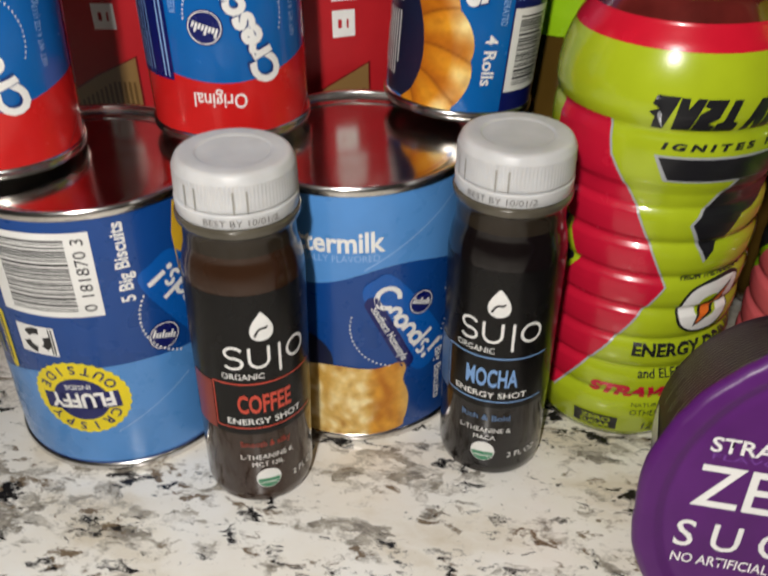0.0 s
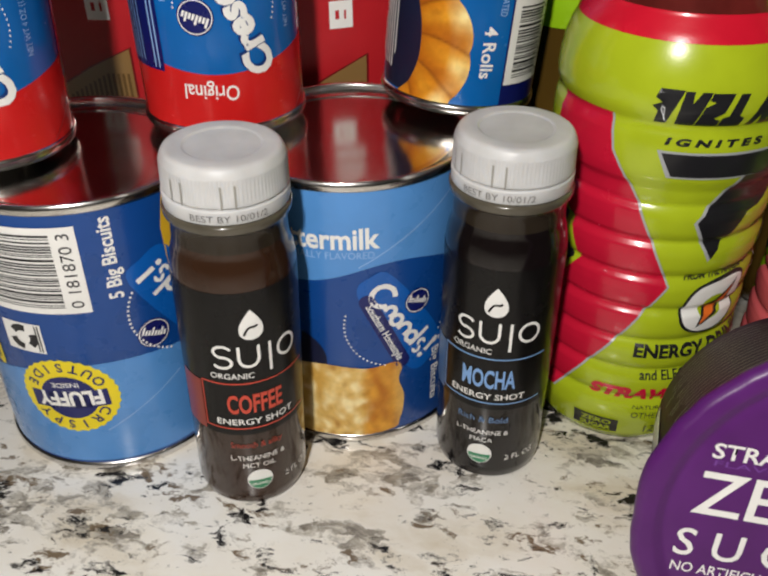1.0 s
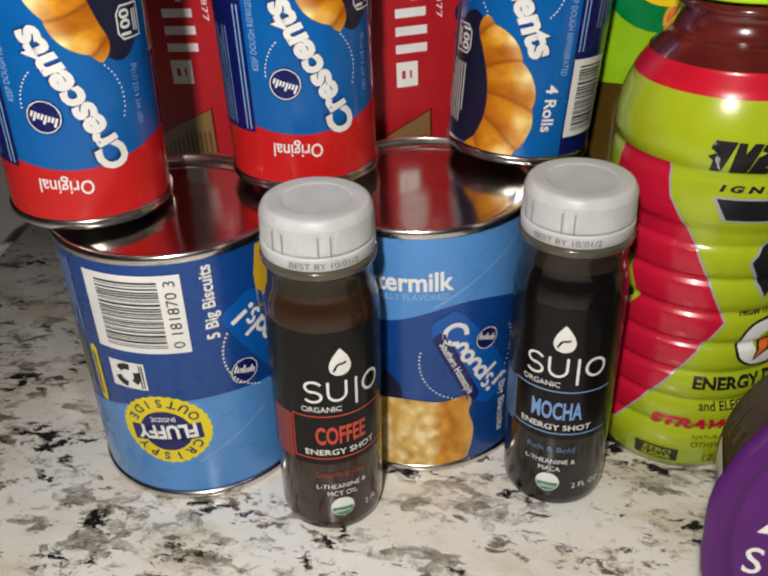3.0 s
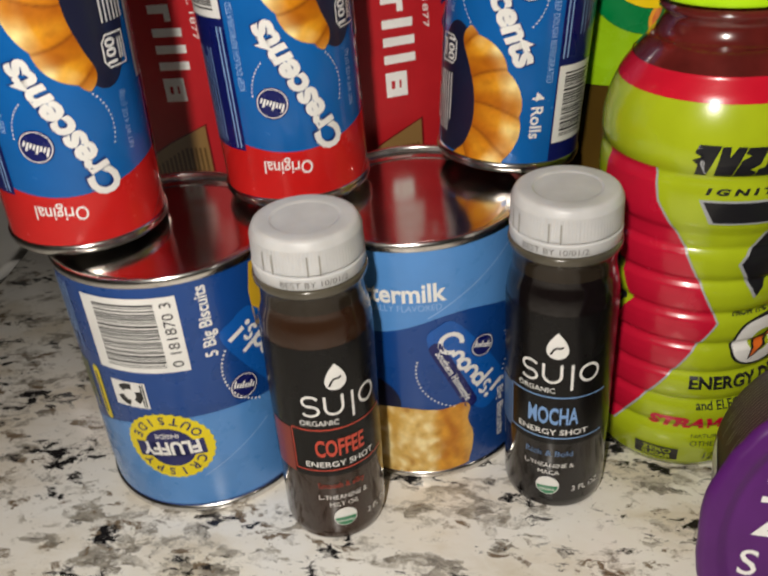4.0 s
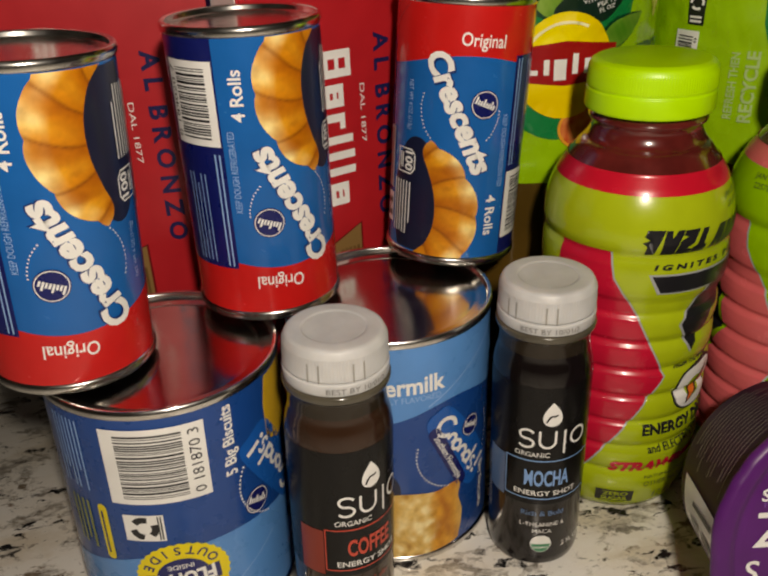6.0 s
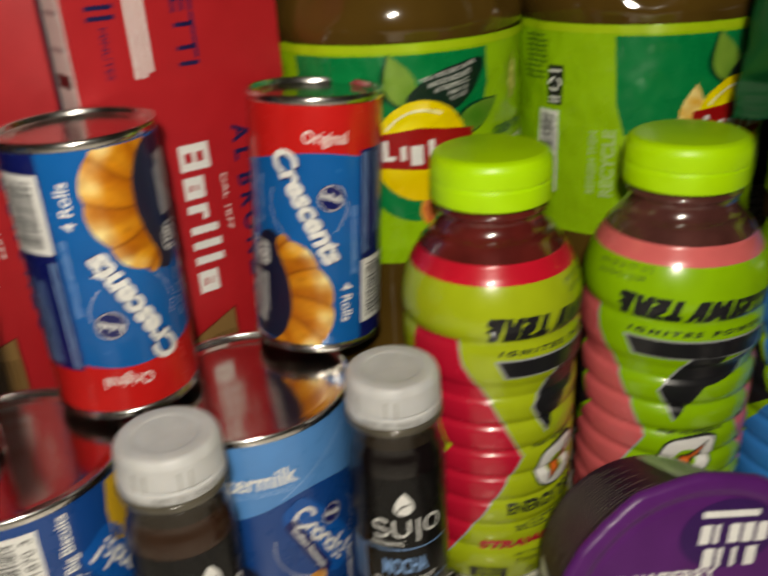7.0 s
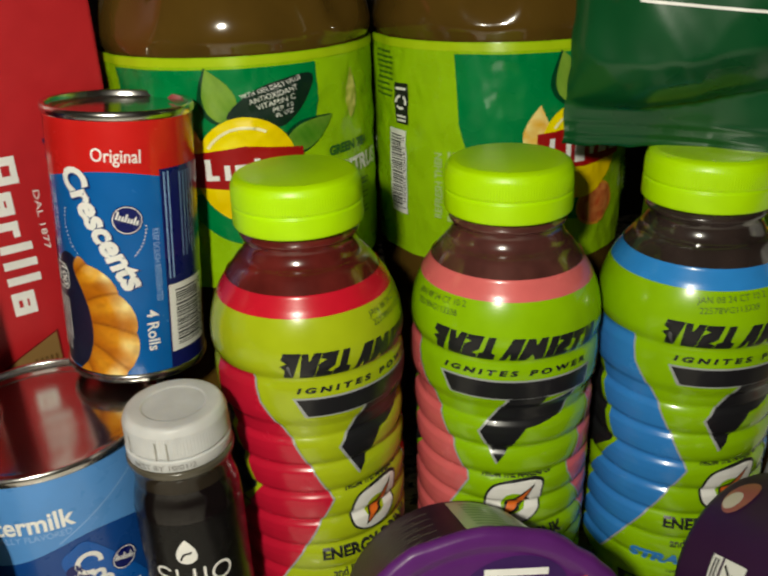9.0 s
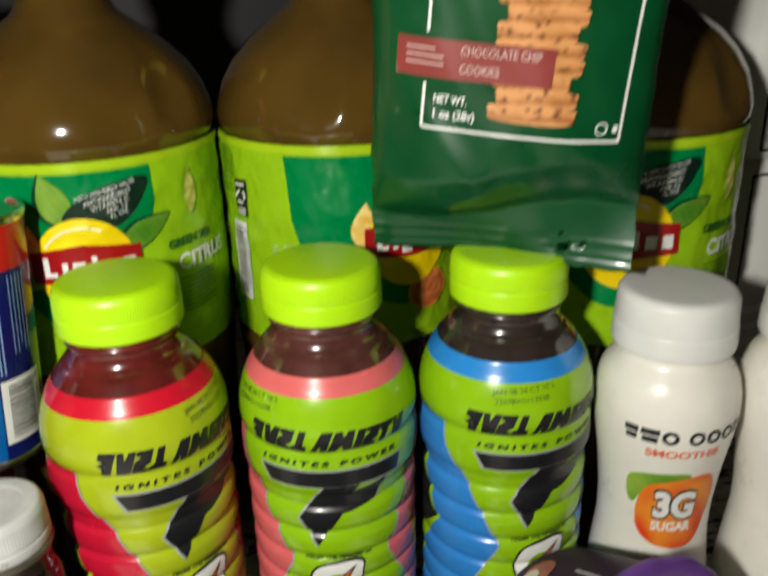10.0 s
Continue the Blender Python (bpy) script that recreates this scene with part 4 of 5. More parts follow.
def wedge(x, y):
    return mix3((0.82, 0.42, 0.02), (0.9, 0.7, 0.25), 0.5 + lumps(x, y, 0.3))


def grapefruit(x, y):
    return mix3((0.55, 0.07, 0.015), (0.80, 0.30, 0.08), 0.5 + lumps(x, y, 0.35))


class CrumpledWrap(Wrap):
    """Follows the wrinkles of the tea bottle's paper label."""

    def __call__(self, u, v, layer):
        th = u / self.girth
        r = 0.05675 + self.lift * (1.4 + layer) + tea_wrinkle(th % (2 * math.pi), v)
        return (r * math.sin(th), -r * math.cos(th), v)


def tea_wrinkle(th, z):
    """Slow waves all over the label, and sharp level crumples in a belt round its middle."""
    belt = math.exp(-((z - 0.188 - 0.006 * math.sin(th * 2)) / 0.011) ** 2) * (0.5 + 0.5 * math.sin(th * 3 + 0.8))
    crumple = 1 - 2 * abs(noise.noise(Vector((th * 4.0 + 3, z * 95 + 1.5 * noise.noise(Vector((th * 4, z * 40, 2.0))), 9.0))))
    slow = 0.0007 * noise.noise(Vector((th * 5, z * 110, 1.0))) + 0.0002 * noise.noise(Vector((th * 16 + z * 90, z * 70, 4.0))) + 0.00035 * abs(noise.noise(Vector((th * 9 - z * 60, z * 140, 7.0))))
    return slow + 0.0009 * belt * crumple


def tea_bottle():
    t = thing("tea_bottle", "large clear bottle of brown green tea, lime label", "bottle", "tea bottles")
    tea = material("brown_tea", (0.085, 0.047, 0.008), 0.10, coat=0.7)
    worn(tea, (0.085, 0.047, 0.008), 0.25, 25.0, 120.0, 0.0, 0.05)
    dent = lambda th, r, z: r - (0.0035 * max(0, 1 - ((math.degrees(th) % 90 - 45) / 13) ** 2 - ((z - 0.229) / 0.013) ** 2) if 0.21 < z < 0.245 else 0)
    part("body", lathe(TEA, 160, dent), tea, t, "clear bottle full of brown tea")
    part("cap", lathe(rounded([(0.0168, 0.2815), (0.0200, 0.2817), (0.0198, 0.2985), (0.0185, 0.3000), (0, 0.3000)], 0.0006), 96), worn(material("yellow_plastic", (0.6, 0.45, 0.02), 0.35), (0.6, 0.45, 0.02), 0.05), t)
    sleeve = [(0.0562 + 0.0, 0.1180), (0.0562, 0.2100)]
    lab = printed("lime_label", (0.31, 0.55, 0.007), 0.28, 0.3)
    wrinkle = lambda th, r, z: r + tea_wrinkle(th, z)
    zz = [0.1180 + 0.0920 * i / 46 for i in range(47)]
    part("label_sleeve", lathe([(0.05675, z) for z in zz], 360, wrinkle), lab, t, "lime green wrapped paper label")
    w = CrumpledWrap([(0.05675, 0.118), (0.05675, 0.210)], 0.0569, 0.0003)
    dkg = printed("deep_green_ink", (0.0, 0.205, 0.05), 0.28, 0.3)
    for s in (0.0, 178.7):
        m = lambda bm: moved(bm, s)
        lay("green_panel", m(outline([(-56, 178), (-52, 165), (0, 165), (18, 176), (24, 181), (26.5, 192), (26.5, 205.6), (-58, 205.6)])), dkg, t, w, 0, 1.2, 2)
        for x0, y0, x1, y1, wide in ((-9, 185, -16, 206, 6.2), (10, 173.5, 33, 184.5, 5.0)):
            lay("leaf_edge", m(leaf_shape(x0 - 1.6, y0 - 0.6, x1 - 0.6, y1 + 0.4, wide + 1.0)), printed("leaf_shade", (0.0, 0.05, 0.015)), t, w, 0.6, 1.5, 1.5)
            lay("leaf", m(leaf_shape(x0, y0, x1, y1, wide)), ART, t, w, 1.2, 1.2, 1.2, art=leafy)
        lay("dark_leaf", m(eased([(-10, 188), (2, 198), (23, 202), (22, 194), (12, 184), (0, 184)])), printed("leaf_black", (0.004, 0.02, 0.012)), t, w, 1.6, 1.0, 1.0)
        lay("leaf_text", m(moved(joined([moved(words("WITH 100% DAILY VALUE", 1.7, 24), 1, 4.6), moved(words("ANTIOXIDANT", 2.0, 19), 1, 1.8), moved(words("VITAMIN C", 2.0, 15), 1, -1.0), moved(words("PER 12", 1.6, 8), 3, -3.6), moved(words("FL OZ", 1.6, 7), 3, -6.0)]), 7.5, 193.5, 13)), WHITE, t, w, 2)
        lay("lower_leaf", m(eased([(-30, 156), (-20, 142), (-4, 137), (12, 143), (4, 154), (-12, 158)])), dkg, t, w, 0)
        lay("lemon", m(disc(-4, 167, 20.0, 21.0)), ART, t, w, 2, 0.9, 0.9, art=lemon if not s else (lambda x, y: lemon(x - 178.7, y)))
        lay("lemon_shine", m(ring(-4, 167, 17.6, 1.1, 28, 62, 146)), printed("pale_yellow_ink", (0.9, 0.85, 0.5)), t, w, 3)
        lay("banner", m(outline([(-25, 161.5), (-4, 159.5), (18, 161.5), (18, 174.5), (-4, 177), (-25, 174.5)])), printed("banner_red", (0.34, 0.004, 0.006)), t, w, 3)
        for a, b, c, d in ((-20, 164, -15, 166), (-20, 166, -17.8, 172.5), (-12.8, 164, -10.6, 170), (-8.8, 161.8, -3.8, 170), (-1.4, 164, 0.8, 172), (3.4, 164, 8.2, 170), (10.4, 164, 15.2, 170)):
            lay("name_block", m(rect(a, b, c, d)), WHITE, t, w, 4)
        lay("orange_wedge", m(leaf_shape(-26, 165, -24, 186, 5.5)), ART, t, w, 1.7, 1.5, 1.5, art=wedge)
        lay("grapefruit_rind", m(disc(6, 141.5, 11.6, 9.6)), printed("rind_ink", (0.80, 0.34, 0.03)), t, w, 0.8)
        lay("grapefruit", m(disc(6, 141.5, 10.4, 8.4)), ART, t, w, 1, 1.5, 1.5, art=grapefruit)
        lay("lime_wedge", m(leaf_shape(44, 181, 45, 201, 3.6)), ART, t, w, 1, 1.5, 1.5, art=lambda x, y: mix3((0.35, 0.42, 0.02), (0.75, 0.7, 0.2), 0.5 + lumps(x, y, 0.4)))
        lay("kind_text", m(moved(words("GREEN TEA", 3.6, 26, 0.05), 43, 170)), printed("kind_ink", (0.02, 0.12, 0.02)), t, w, 1)
        lay("flavour_text", m(moved(words("CITRUS", 6.5, 32, 0.04), 50, 161)), WHITE, t, w, 1)
        lay("fine_print", m(bars(33, 138, 56, 155, 8, False, 0.35, 12)), printed("fine_green", (0.10, 0.25, 0.01)), t, w, 1)
    lay("top_line", rect(-178, 206.6, 178, 209.6), printed("yellow_green_ink", (0.42, 0.60, 0.01)), t, w, 0, 3, 5)
    lay("recycling_box", rect(-88, 175.5, -80.5, 192.5), BLACK, t, w, 1)
    lay("recycling_mark", joined([stroke([(-84.2 + 2.6 * math.cos(radians(a + k)), 184.6 + 2.6 * math.sin(radians(a + k))) for k in (0, 30, 60, 85)], 1.1) for a in (100, 220, 340)] + [bars(-87, 176.5, -81.5, 180.0, 2), bars(-87, 189.6, -81.5, 191.6, 1)]), WHITE, t, w, 2)
    barcode(t, w, -93, 136.0, -81.5, 173.0, "0 12000 20580 1", True, -90)
    lay("side_print", bars(-104, 186, -90, 206, 9, False, 0.4, 14), printed("fine_green_dark", (0.06, 0.16, 0.01)), t, w, 1)
    lay("side_text", joined([moved(words("RECYCLE", 5.0, 30, 0.03), -58, 152, 90), moved(words("REFRESH THEN", 3.4, 28, 0.02), -65, 152, 90)]), printed("pale_green_ink", (0.42, 0.58, 0.22)), t, w, 1)
    return t


tea = tea_bottle()
tea.matrix_basis = pose(0.0760, 0.3470, 0, 0, 0, 0)
copy_thing(tea, pose(0.1910, 0.3330, 0, 0, 0, 19))
copy_thing(tea, pose(0.3120, 0.2930, 0, 0, 0, -20))


# ---- yoghurt tubs on their sides ----
PURPLE = worn(material("purple_lid", (0.088, 0.012, 0.135), 0.38), (0.088, 0.012, 0.135), 0.12, 70.0, 700.0, 0.12)


# Bluer lid for the second tub; the stronger light on it is put into the colour.
LITVIOLET = worn(material("lit_violet_lid", (0.12, 0.045, 0.24), 0.36), (0.12, 0.045, 0.24), 0.12, 70.0, 700.0, 0.12)


def yoghurt_tub(where, label, seed, foil=PURPLE):
    t = thing("yoghurt_tub", label, "tub", "yoghurt tubs")
    R = 0.0500
    dark = printed("tub_plum", (0.046, 0.012, 0.058), 0.5, 0.0)
    cup = [(0, 0.048), (0.031, 0.048), (0.0352, 0.0470), (0.0368, 0.0445), (0.0442, 0.0080), (0.0465, 0.0050), (0.0470, 0.0030)]
    m = lambda bm: (bmesh.ops.rotate(bm, verts=bm.verts, matrix=Matrix.Rotation(radians(-90), 3, "X")), bm)[1]
    bsdf(dark).inputs["Specular IOR Level"].default_value = 0.25
    part("cup", m(lathe(cup[::-1], 128)), dark, t, "dark printed plastic cup")
    rnd = random.Random(seed)
    lid = [(0, -0.0002), (0.0405, -0.0002), (0.0425, 0.0003), (0.0450, -0.0012), (0.0485, -0.0010), (0.0498, 0.0004), (0.0500, 0.0020), (0.0490, 0.0032), (0.0462, 0.0032)]
    crimp = lambda th, r, z: r + (0.0005 * math.sin(th * 11 + seed) * math.sin(th * 3) + 0.0004 * noise.noise(Vector((math.cos(th) * 9, math.sin(th) * 9, seed))) if r > 0.046 else 0)
    lidob = part("lid", m(lathe(rounded(lid, 0.0006), 256, crimp)), foil, t, "purple foil lid with white lettering")
    w = Wrap(None, lift=0.00035)
    lay("brand_disc", disc(9.5, 29, 16.5, 11.5), printed("deep_purple_ink", (0.035, 0.006, 0.09)), t, w, 0)
    lay("brand_bar", moved(rect(-9.6, -1.1, 9.6, 1.1), 10.5, 35.6, -7), WHITE, t, w, 1)
    for row, n, x0, y0 in ((0, 5, -11.5, 25.8), (1, 4, -11.0, 17.8)):
        for i in range(n):
            lay("brand_block", moved(blocks([(x0 + i * 4.8, 0, x0 + i * 4.8 + (1.6 if i == 1 or (row and i == 2) else 3.6), 6.4, 0.8)]), 10.5, y0, -6), WHITE, t, w, 1)
    lay("lid_text", moved(joined([moved(words("STRAWBERRY", 3.9, 40.0, 0.02, centre=False), 1.0, 15.5), moved(words("ZERO", 11.8, 44.0, 0.008, centre=False), 0.0, 0.0), moved(words("S U G A R", 7.8, 50.0, 0.008, centre=False), -1.2, -12.5), moved(words("NO ARTIFICIAL SWEETENERS", 2.8, 46.0, 0.01, centre=False), -0.6, -17.4)]), -37.2, 2.2, -5), WHITE, t, w, 0)
    lay("faint_text", moved(words("FLAVORED", 1.5, 26.0, 0.005), -21.0, 15.0, -5), printed("purple_ink", (0.16, 0.05, 0.28)), t, w, 0)
    berry = lambda x, y: mix3((0.55, 0.02, 0.02), (0.85, 0.35, 0.3), 0.5 + lumps(x, y, 0.35))
    lay("berry_picture", disc(32, 24, 8.0, 7), ART, t, w, 1, 1.2, 1.2, art=berry)
    # print on the cup's side
    cw = Wrap([(0.0442, 0.008), (0.0368, 0.0445)], 0.042, 0.0003)

    def side(name, bm, mat, layer=0):
        ob = lay(name, bm, mat, t, cw, layer)
        me = ob.data
        me.transform(Matrix.Rotation(radians(-90), 4, "X"))
        return ob
    if foil is PURPLE:
        side("fine_print", joined([rect(-54 + 3 * (i % 2) + 2 * (i % 5), 12 + i * 2.0, -8 - 5 * (i % 3), 12.4 + i * 2.0) for i in range(15)]), printed("dim_print", (0.20, 0.17, 0.19)))
        side("white_panel", outline([(-77, 10), (-60, 10), (-58, 40), (-77, 40)]), WHITE)
        side("panel_print", joined([rect(-75, 14, -71, 22), rect(-75, 25, -71, 33), rect(-66, 12, -64, 30)]), BLACK, 1)
        side("green_panel", outline([(0, 12), (26, 12), (26, 42), (0, 42)]), printed("pale_green_panel", (0.42, 0.48, 0.34)))
        side("green_panel_print", joined([rect(4, 16 + 3 * i, 22, 17 + 3 * i) for i in range(8)]), printed("panel_green", (0.10, 0.22, 0.06)), 1)
    else:
        side("white_panel", joined([rect(-46, 18, -36, 27), rect(-46, 28, -36, 32)]), WHITE)
        side("panel_print", joined([stroke(((-44, 20), (-38, 26)), 0.9), stroke(((-44, 26), (-40, 21.5)), 0.9), bars(-45, 28.8, -37, 31.4, 2)]), BLACK, 1)
        side("lilac_panel", rect(-66, 9, -48, 26), printed("lilac_panel_ink", (0.13, 0.09, 0.16)))
        side("panel_bars", bars(-64, 11, -50, 24, 5, False, 0.4, 4), printed("dim_print", (0.24, 0.21, 0.24)), 1)
        side("amount_text", moved(words("60", 5.0, 8.0, 0.03), -16, 16), printed("pale_print", (0.42, 0.39, 0.44)))
        side("amount_bars", joined([rect(-9, 12, -7, 20), rect(-5, 12, -3.4, 24)]), printed("pale_print", (0.42, 0.39, 0.44)))
        side("berry_picture", disc(-12, 37, 9, 5), printed("berry_ink", (0.34, 0.10, 0.09)))
        side("berry_cream", disc(-15, 38, 4.5, 3), printed("cream_ink", (0.60, 0.52, 0.46)), 1)
    side("label_print", joined([rect(36, 12, 38, 24), rect(41, 12, 42.5, 30)]), WHITE)
    t.matrix_basis = where
    return t


yoghurt_tub(pose(0, 0, 0.0482, 0, 0, 0) @ pose(0.1170, 0.1405, 0, 0, 0, -3) @ pose(0, 0, 0, -13, 0, 0), "purple-lidded yoghurt tub lying on its side on granite", 3.0)
yoghurt_tub(pose(0.2375, 0.1265, 0.0482, 0, 0, 15) @ pose(0, 0, 0, -14, 0, 0), "second purple-lidded yoghurt tub lying on its side", 8.0, LITVIOLET)


# ---- smoothie bottles ----
SMOOTHIE = [(0, 0.003), (0.019, 0.001), (0.0235, 0.0), (0.0258, 0.002), (0.0262, 0.008), (0.0255, 0.025), (0.0238, 0.045), (0.0222, 0.062), (0.0224, 0.075), (0.0240, 0.092), (0.0264, 0.108), (0.0274, 0.117), (0.0272, 0.125), (0.0258, 0.132), (0.0232, 0.137), (0.0205, 0.140), (0.0195, 0.142), (0.0195, 0.146)]


def peach(x, y):
    k = lumps(x, y, 0.11, 2.0)
    return mix3((0.72, 0.05, 0.01), (0.85, 0.30, 0.03), 0.5 + 0.9 * k)


def smoothie(where, label, front):
    t = thing("smoothie_bottle", label, "bottle", "smoothie bottles")
    milky = worn(material("white_sleeve", (0.80, 0.77, 0.70), 0.3, coat=0.2), (0.80, 0.77, 0.70), 0.05, 60.0, 500.0, 0.05)
    part("body", lathe(SMOOTHIE, 128), milky, t, "waisted white bottle")
    part("cap", lathe(rounded([(0.0190, 0.1445), (0.0226, 0.1448), (0.0229, 0.1460), (0.0227, 0.1535), (0.0223, 0.1540), (0.0224, 0.1546), (0.0218, 0.1650), (0.0205, 0.1668), (0.0185, 0.1674), (0, 0.1674)], 0.0006), 128), worn(material("white_plastic", (0.72, 0.71, 0.69), 0.36), (0.72, 0.71, 0.69), 0.04, 80.0, 700.0, 0.05), t, "white screw cap")
    w = Wrap(SMOOTHIE, 0.0262, 0.00014)
    x = 0.0
    for wd, round_form in ((5.0, False), (6.5, False), (5.8, True), (0, False), (5.6, True), (5.6, True), (5.6, True), (5.2, False)):
        if wd == 0:
            x += 2.5
            continue
        if round_form:
            form = ring(x + wd / 2, 2.9, 2.95, 1.45)
        else:
            form = joined([rect(x, 3.3, x + wd, 5.8), rect(x + 0.5, 0, x + wd - 0.5, 2.6)])
        lay("name_block", moved(form, -18.0 + front, 113.6), BLACK, t, w, 1)
        x += wd + 0.9
    lay("kind_text", moved(words("SMOOTHIE", 3.2, 28.0, 0.03), 4.0 + front, 109.0), printed("coral_ink", (0.70, 0.14, 0.06)), t, w, 1)
    lay("leaf", moved(eased([(-17, 88), (-15, 96), (-4, 99), (8, 99), (6, 92), (-8, 90), (-14, 82)]), front), ART, t, w, 1, 1.2, 1.2, art=leafy)
    lay("peach_picture", moved(eased([(-12, 82), (-8, 92), (2, 96), (16, 98), (22, 90), (21, 76), (14, 63), (-2, 63), (-11, 70)]), front), ART, t, w, 2, 1.2, 1.2, art=peach)
    lay("amount_edge", moved(joined([words("3G", 12.6, 18.5, 0.09)]), 4 + front, 84), BLACK, t, w, 3)
    lay("amount_text", moved(joined([words("3G", 12.0, 17.5, 0.05)]), 4 + front, 84), WHITE, t, w, 4)
    lay("sugar_text", moved(words("SUGAR", 4.2, 18.0, 0.04), 4 + front, 73), WHITE, t, w, 3)
    lay("side_print", bars(-46 + front, 20, -30 + front, 34, 3, True, 0.6, 3), GREYINK, t, w, 1)
    t.matrix_basis = where
    return t


smoothie(pose(0.2850, 0.1990, 0, 0, 0, -26) @ Matrix.Diagonal((1, 1, 0.984, 1)), "white peach smoothie bottle with white cap", 0.0)
smoothie(pose(0.3400, 0.1830, 0, 0, 0, 20) @ Matrix.Diagonal((1, 1, 0.984, 1)), "second white smoothie bottle turned aside", 0.0)


# ---- foil bag of cookies ----
FOIL = worn(material("green_foil", (0.003, 0.065, 0.018), 0.30, coat=0.3), (0.003, 0.060, 0.016), 0.15, 40.0, 300.0, 0.06)


def bag_depth(x, z, side):
    """Half thickness of the filled bag at x, z (mm): full above, tucked in under a slanting crease, creased foil."""
    fx = max(0.0, 1 - abs(x / 45.0) ** 2.4)
    tuck = 20 + 0.10 * x + 2.5 * math.sin(x / 13.0)
    fz = max(0.0, min(1.0, (z - tuck) / 17.0)) ** 0.55 * max(0.0, min(1.0, (132 - z) / 30.0)) ** 0.7
    d = 17.0 * fx ** 0.6 * fz
    ridge = 1 - 2 * abs(noise.noise(Vector((x * 0.030 + z * 0.012, z * 0.018, side * 3.0 + 0.7))))
    crease = 2.2 * ridge + 1.1 * noise.noise(Vector((x * 0.10 + z * 0.05, z * 0.03, side * 5.0)))
    return d + crease * min(1, fz * 1.6 + 0.15)


def bag_flap(x, z):
    """How far the loose seal under the crease swings out towards the front (mm)."""
    low = max(0.0, 1 - z / 26.0)
    return (14.0 * max(0.0, (x - 2) / 43.0) + 1.5 * math.sin(x / 9.0) - 5.0) * low ** 1.2


class BagWrap(Wrap):
    def __init__(self):
        self.flat, self.lift = False, 0.00025

    def __call__(self, u, v, layer):
        x, z = u * 1000, v * 1000
        return (u, -(bag_depth(x, z, 0) + bag_flap(x, z) + 0.3 + 0.25 * layer) / 1000 - self.lift, v)


def cookies(x, y):
    """Baked dough: golden brown, paler crumbs, dark chips, browner underside."""
    f = ((y - 55.2) % 5.0) / 4.6
    c = mix3((0.36, 0.13, 0.035), (0.64, 0.30, 0.11), min(1, f * 1.6) + 0.5 * lumps(x, y, 0.25))
    return mix3(c, (0.12, 0.035, 0.012), max(0, lumps(x, y, 0.5, 4.0) - 0.2) * 3)


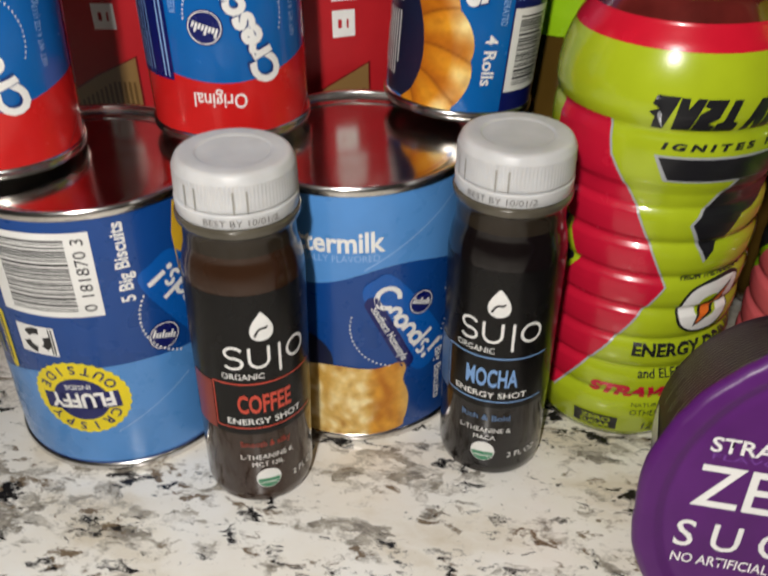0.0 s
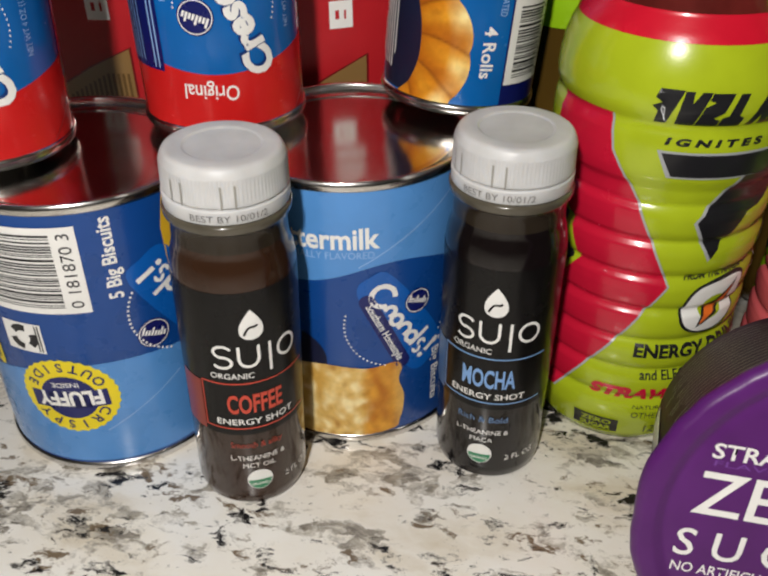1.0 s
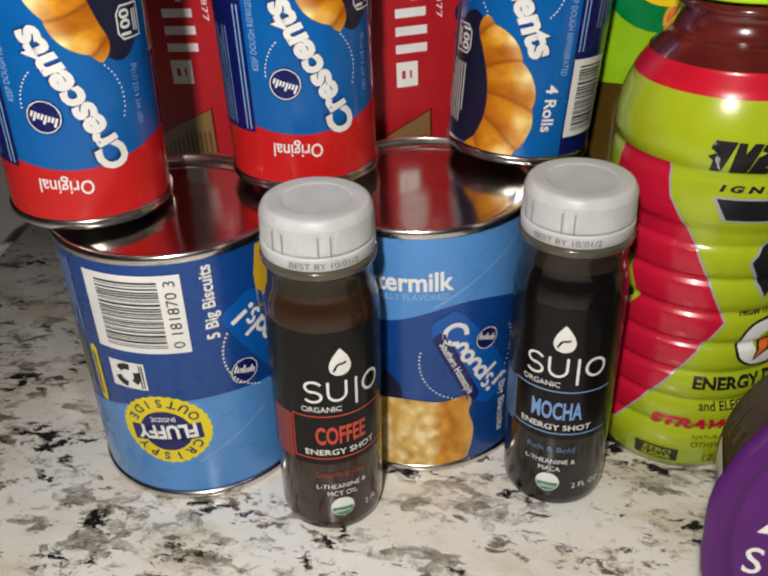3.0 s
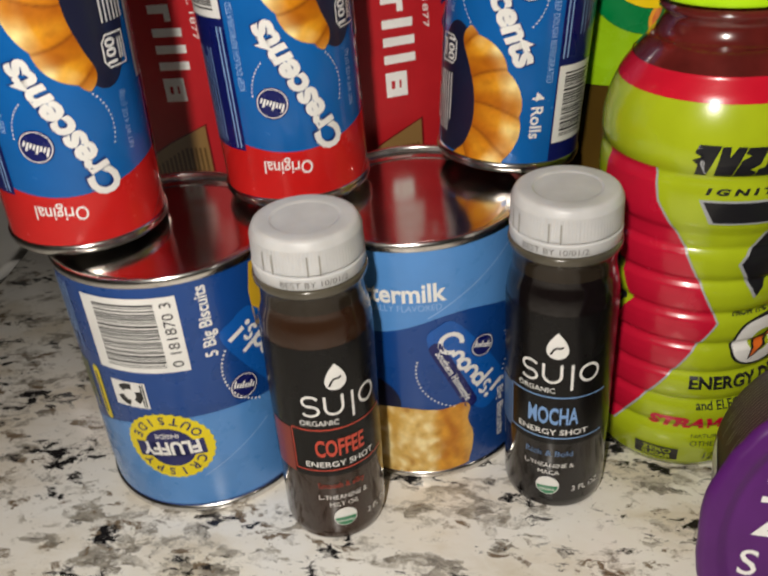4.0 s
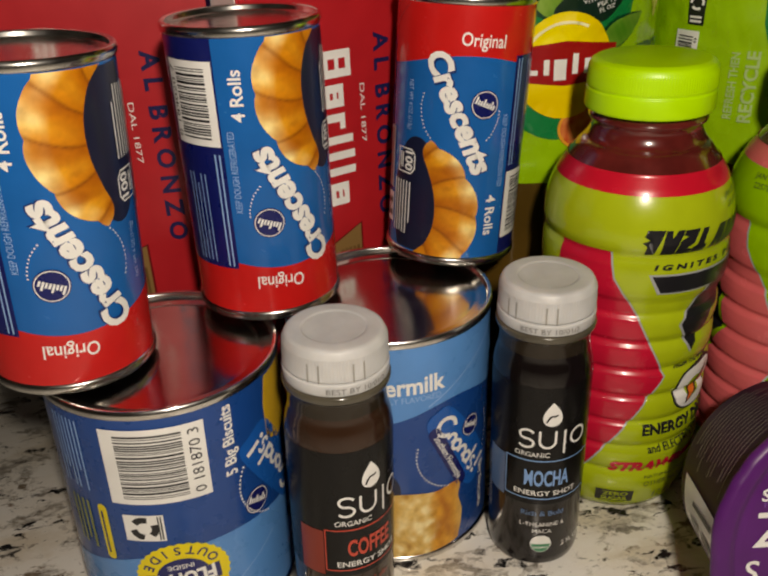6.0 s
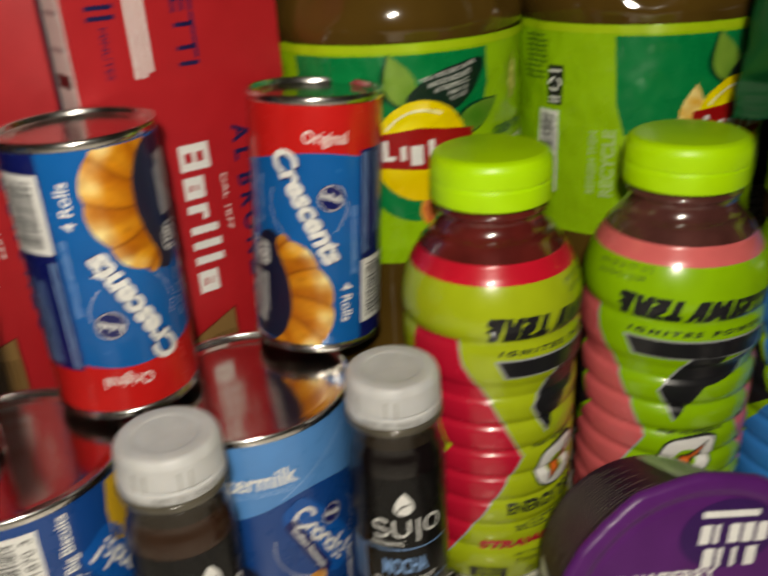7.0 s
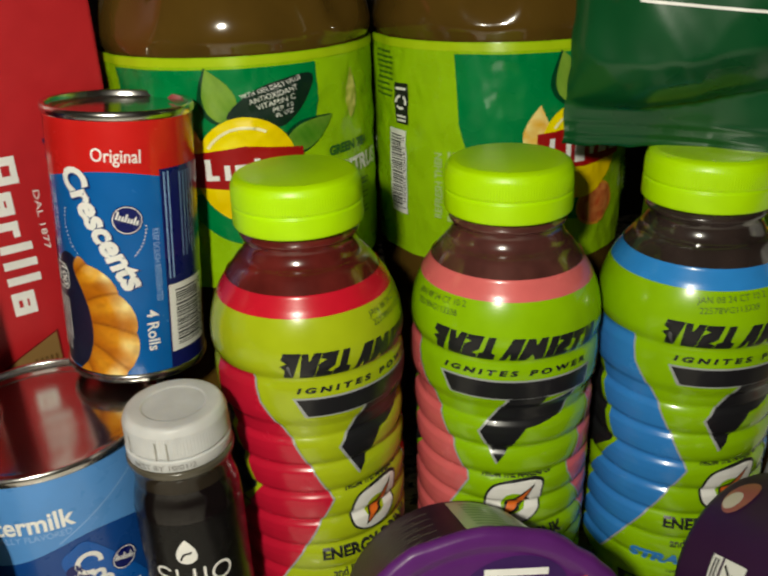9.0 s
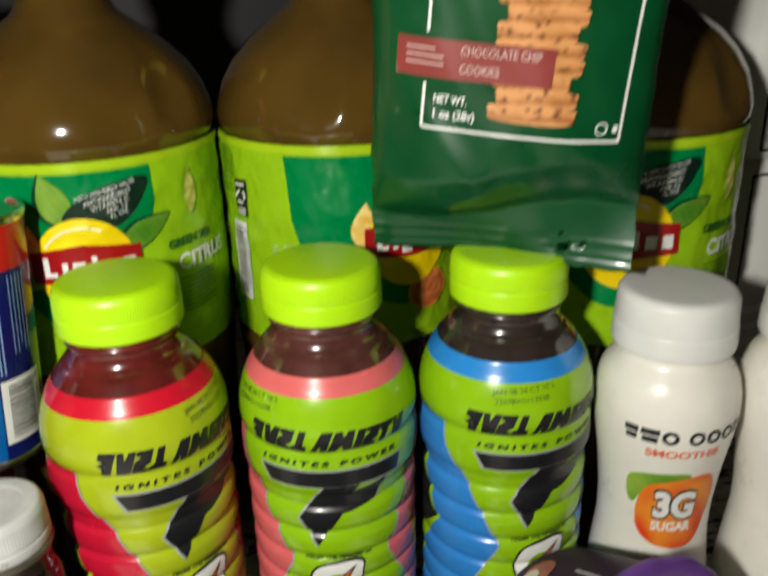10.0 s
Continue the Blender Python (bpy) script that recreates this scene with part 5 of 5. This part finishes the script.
def cookie_bag(where):
    t = thing("cookie_bag", "crumpled dark green foil cookie bag leaning on bottles", "bag")
    bm = bmesh.new()
    nx, nz = 60, 96
    for side in (0, 1):
        g = []
        for j in range(nz + 1):
            z = 140.0 * j / nz
            row = []
            for i in range(nx + 1):
                x = -45 + 90.0 * i / nx
                seal = 0.5 * math.cos(z * 2.6) if z < 9 or z > 131 else 0.0
                y = (-1 if side == 0 else 1) * max(0.05, bag_depth(x, z, side)) + seal - bag_flap(x, z)
                edge = 0.9 * noise.noise(Vector((z * 0.12, 2.0 * (x > 0), 0))) if i in (0, nx) else 0
                zz = z + 0.9 * noise.noise(Vector((x * 0.2, 7.0, 0))) * (j == 0) + (0.35 * abs(((x * 1.6) % 2) - 1) if j in (0, nz) else 0)
                row.append(bm.verts.new(((x + edge) / 1000, y / 1000, zz / 1000)))
            g.append(row)
        for j in range(nz):
            for i in range(nx):
                q = (g[j][i], g[j][i + 1], g[j + 1][i + 1], g[j + 1][i])
                bm.faces.new(q if side == 0 else q[::-1])
    bmesh.ops.remove_doubles(bm, verts=bm.verts, dist=0.0002)
    part("foil", bm, FOIL, t, "dark green crinkled foil")
    w = BagWrap()
    tilt = lambda bm: moved(bm, 0, 0, -3)
    lines = [stroke(((-29.5, 50), (32, 50)), 0.9), stroke(((-29.5, 50), (-29.5, 64)), 0.9), stroke(((-29.5, 80), (-29.5, 120)), 0.9), stroke(((32, 50), (32, 125)), 0.9)]
    lay("white_frame", tilt(joined(lines)), WHITE, t, w, 0)
    lay("stack_shade", tilt(rect(-6.5, 56.5, 14.5, 95)), printed("stack_brown", (0.26, 0.10, 0.028)), t, w, 1)
    for i in range(8):
        x0, half = 4 + 1.4 * math.sin(i * 2.3), 12.2 + 0.9 * math.cos(i * 1.7)
        lay("cookie_picture", tilt(eased([(x0 - half, 57.6 + 5.0 * i), (x0 - half * 0.8, 54.8 + 5.0 * i), (x0 + half * 0.8, 54.6 + 5.0 * i), (x0 + half, 57.4 + 5.0 * i), (x0 + half * 0.85, 59.8 + 5.0 * i), (x0 - half * 0.85, 60.0 + 5.0 * i)])), ART, t, w, 2, 1.2, 0.8, art=cookies)
    lay("name_plate", tilt(rect(-39, 66, 9, 78)), printed("maroon_ink", (0.24, 0.045, 0.04)), t, w, 3)
    lay("plate_text", tilt(joined([moved(words("CHOCOLATE CHIP", 2.7, 24.0, 0.01), -7, 75.2), moved(words("COOKIES", 2.7, 12.0, 0.01), -13, 69.6), bars(-36, 70, -24, 77, 3, False, 0.3, 5)])), printed("pale_pink_ink", (0.55, 0.40, 0.37)), t, w, 4)
    lay("weight_text", tilt(joined([moved(words("NET WT.", 2.7, 10.5, 0.02), -21, 59.5), moved(words("1 oz (28g)", 2.7, 13.0, 0.02), -19.5, 54.8)])), WHITE, t, w, 1)
    lay("mark", tilt(joined([ring(26, 54, 2.0, 0.5), rect(29.5, 53, 31, 55.2)])), WHITE, t, w, 1)
    lay("top_panel", tilt(rect(-8, 106, 30, 112)), WHITE, t, w, 1)
    t.matrix_basis = where
    return t


cookie_bag(pose(0.2205, 0.2200, 0.1765, 2, 2.4, -26) @ Matrix.Diagonal((1.04, 1, 1, 1)))


# ---- cartons and odds beyond ----
CARD = worn(material("white_card", (0.66, 0.65, 0.62), 0.5), (0.66, 0.65, 0.62), 0.06, 20.0, 400.0, 0.05)


def white_carton(where, size, label):
    t = thing("white_carton", label, "box", "white cartons")
    x, y, z = size
    part("carton", box_mesh(0, 0, 0, x, y, z, 0.002), CARD, t)
    w = Wrap(None)
    e = 1000
    lay("dark_border", joined([stroke(((9, 6), (9, z * e - 6)), 1.6), stroke(((9, 6), (x * e - 8, 6)), 1.6), stroke(((9, z * e - 6), (x * e - 8, z * e - 6)), 1.6)]), BLACK, t, w, 0)
    lay("side_print", bars(14, z * e * 0.3, 40, z * e * 0.6, 5), GREYINK, t, w, 0)
    t.matrix_basis = where
    return t


white_carton(pose(0.392, 0.300, 0.0, 0, 0, 0), (0.11, 0.12, 0.176), "white printed carton standing on the counter")
white_carton(pose(0.396, 0.303, 0.1765, 0, 0, -2), (0.10, 0.11, 0.10), "white printed carton stacked on another carton")

sheet = thing("paper_sheet", "loose white paper sheet lying on the counter", "paper")
bm = bmesh.new()
grid = [[bm.verts.new((-0.43 + 0.178 * i / 20 - 0.012 * j / 20, 0.30 + 0.22 * j / 20, 0.0008 + 0.002 * abs(noise.noise(Vector((i * 0.2, j * 0.2, 0)))))) for i in range(21)] for j in range(21)]
for j in range(20):
    for i in range(20):
        bm.faces.new((grid[j][i], grid[j][i + 1], grid[j + 1][i + 1], grid[j + 1][i]))
ex = bmesh.ops.solidify(bm, geom=bm.faces[:], thickness=0.0003)
part("sheet", bm, CARD, sheet)

canister = thing("steel_canister", "ribbed stainless steel canister beyond the paper", "canister")
part("body", lathe(rounded([(0, 0.0), (0.050, 0.0), (0.052, 0.002), (0.052, 0.030), (0.0505, 0.033), (0.052, 0.036), (0.052, 0.070), (0.0505, 0.073), (0.052, 0.076), (0.052, 0.118), (0.050, 0.121)], 0.0008), 96), STEEL, canister)
part("lid", lathe(rounded([(0.050, 0.1212), (0.053, 0.1214), (0.053, 0.130), (0.048, 0.133), (0, 0.134)], 0.0008), 96), LID, canister, "steel lid")
canister.matrix_basis = pose(-0.375, 0.560, 0)
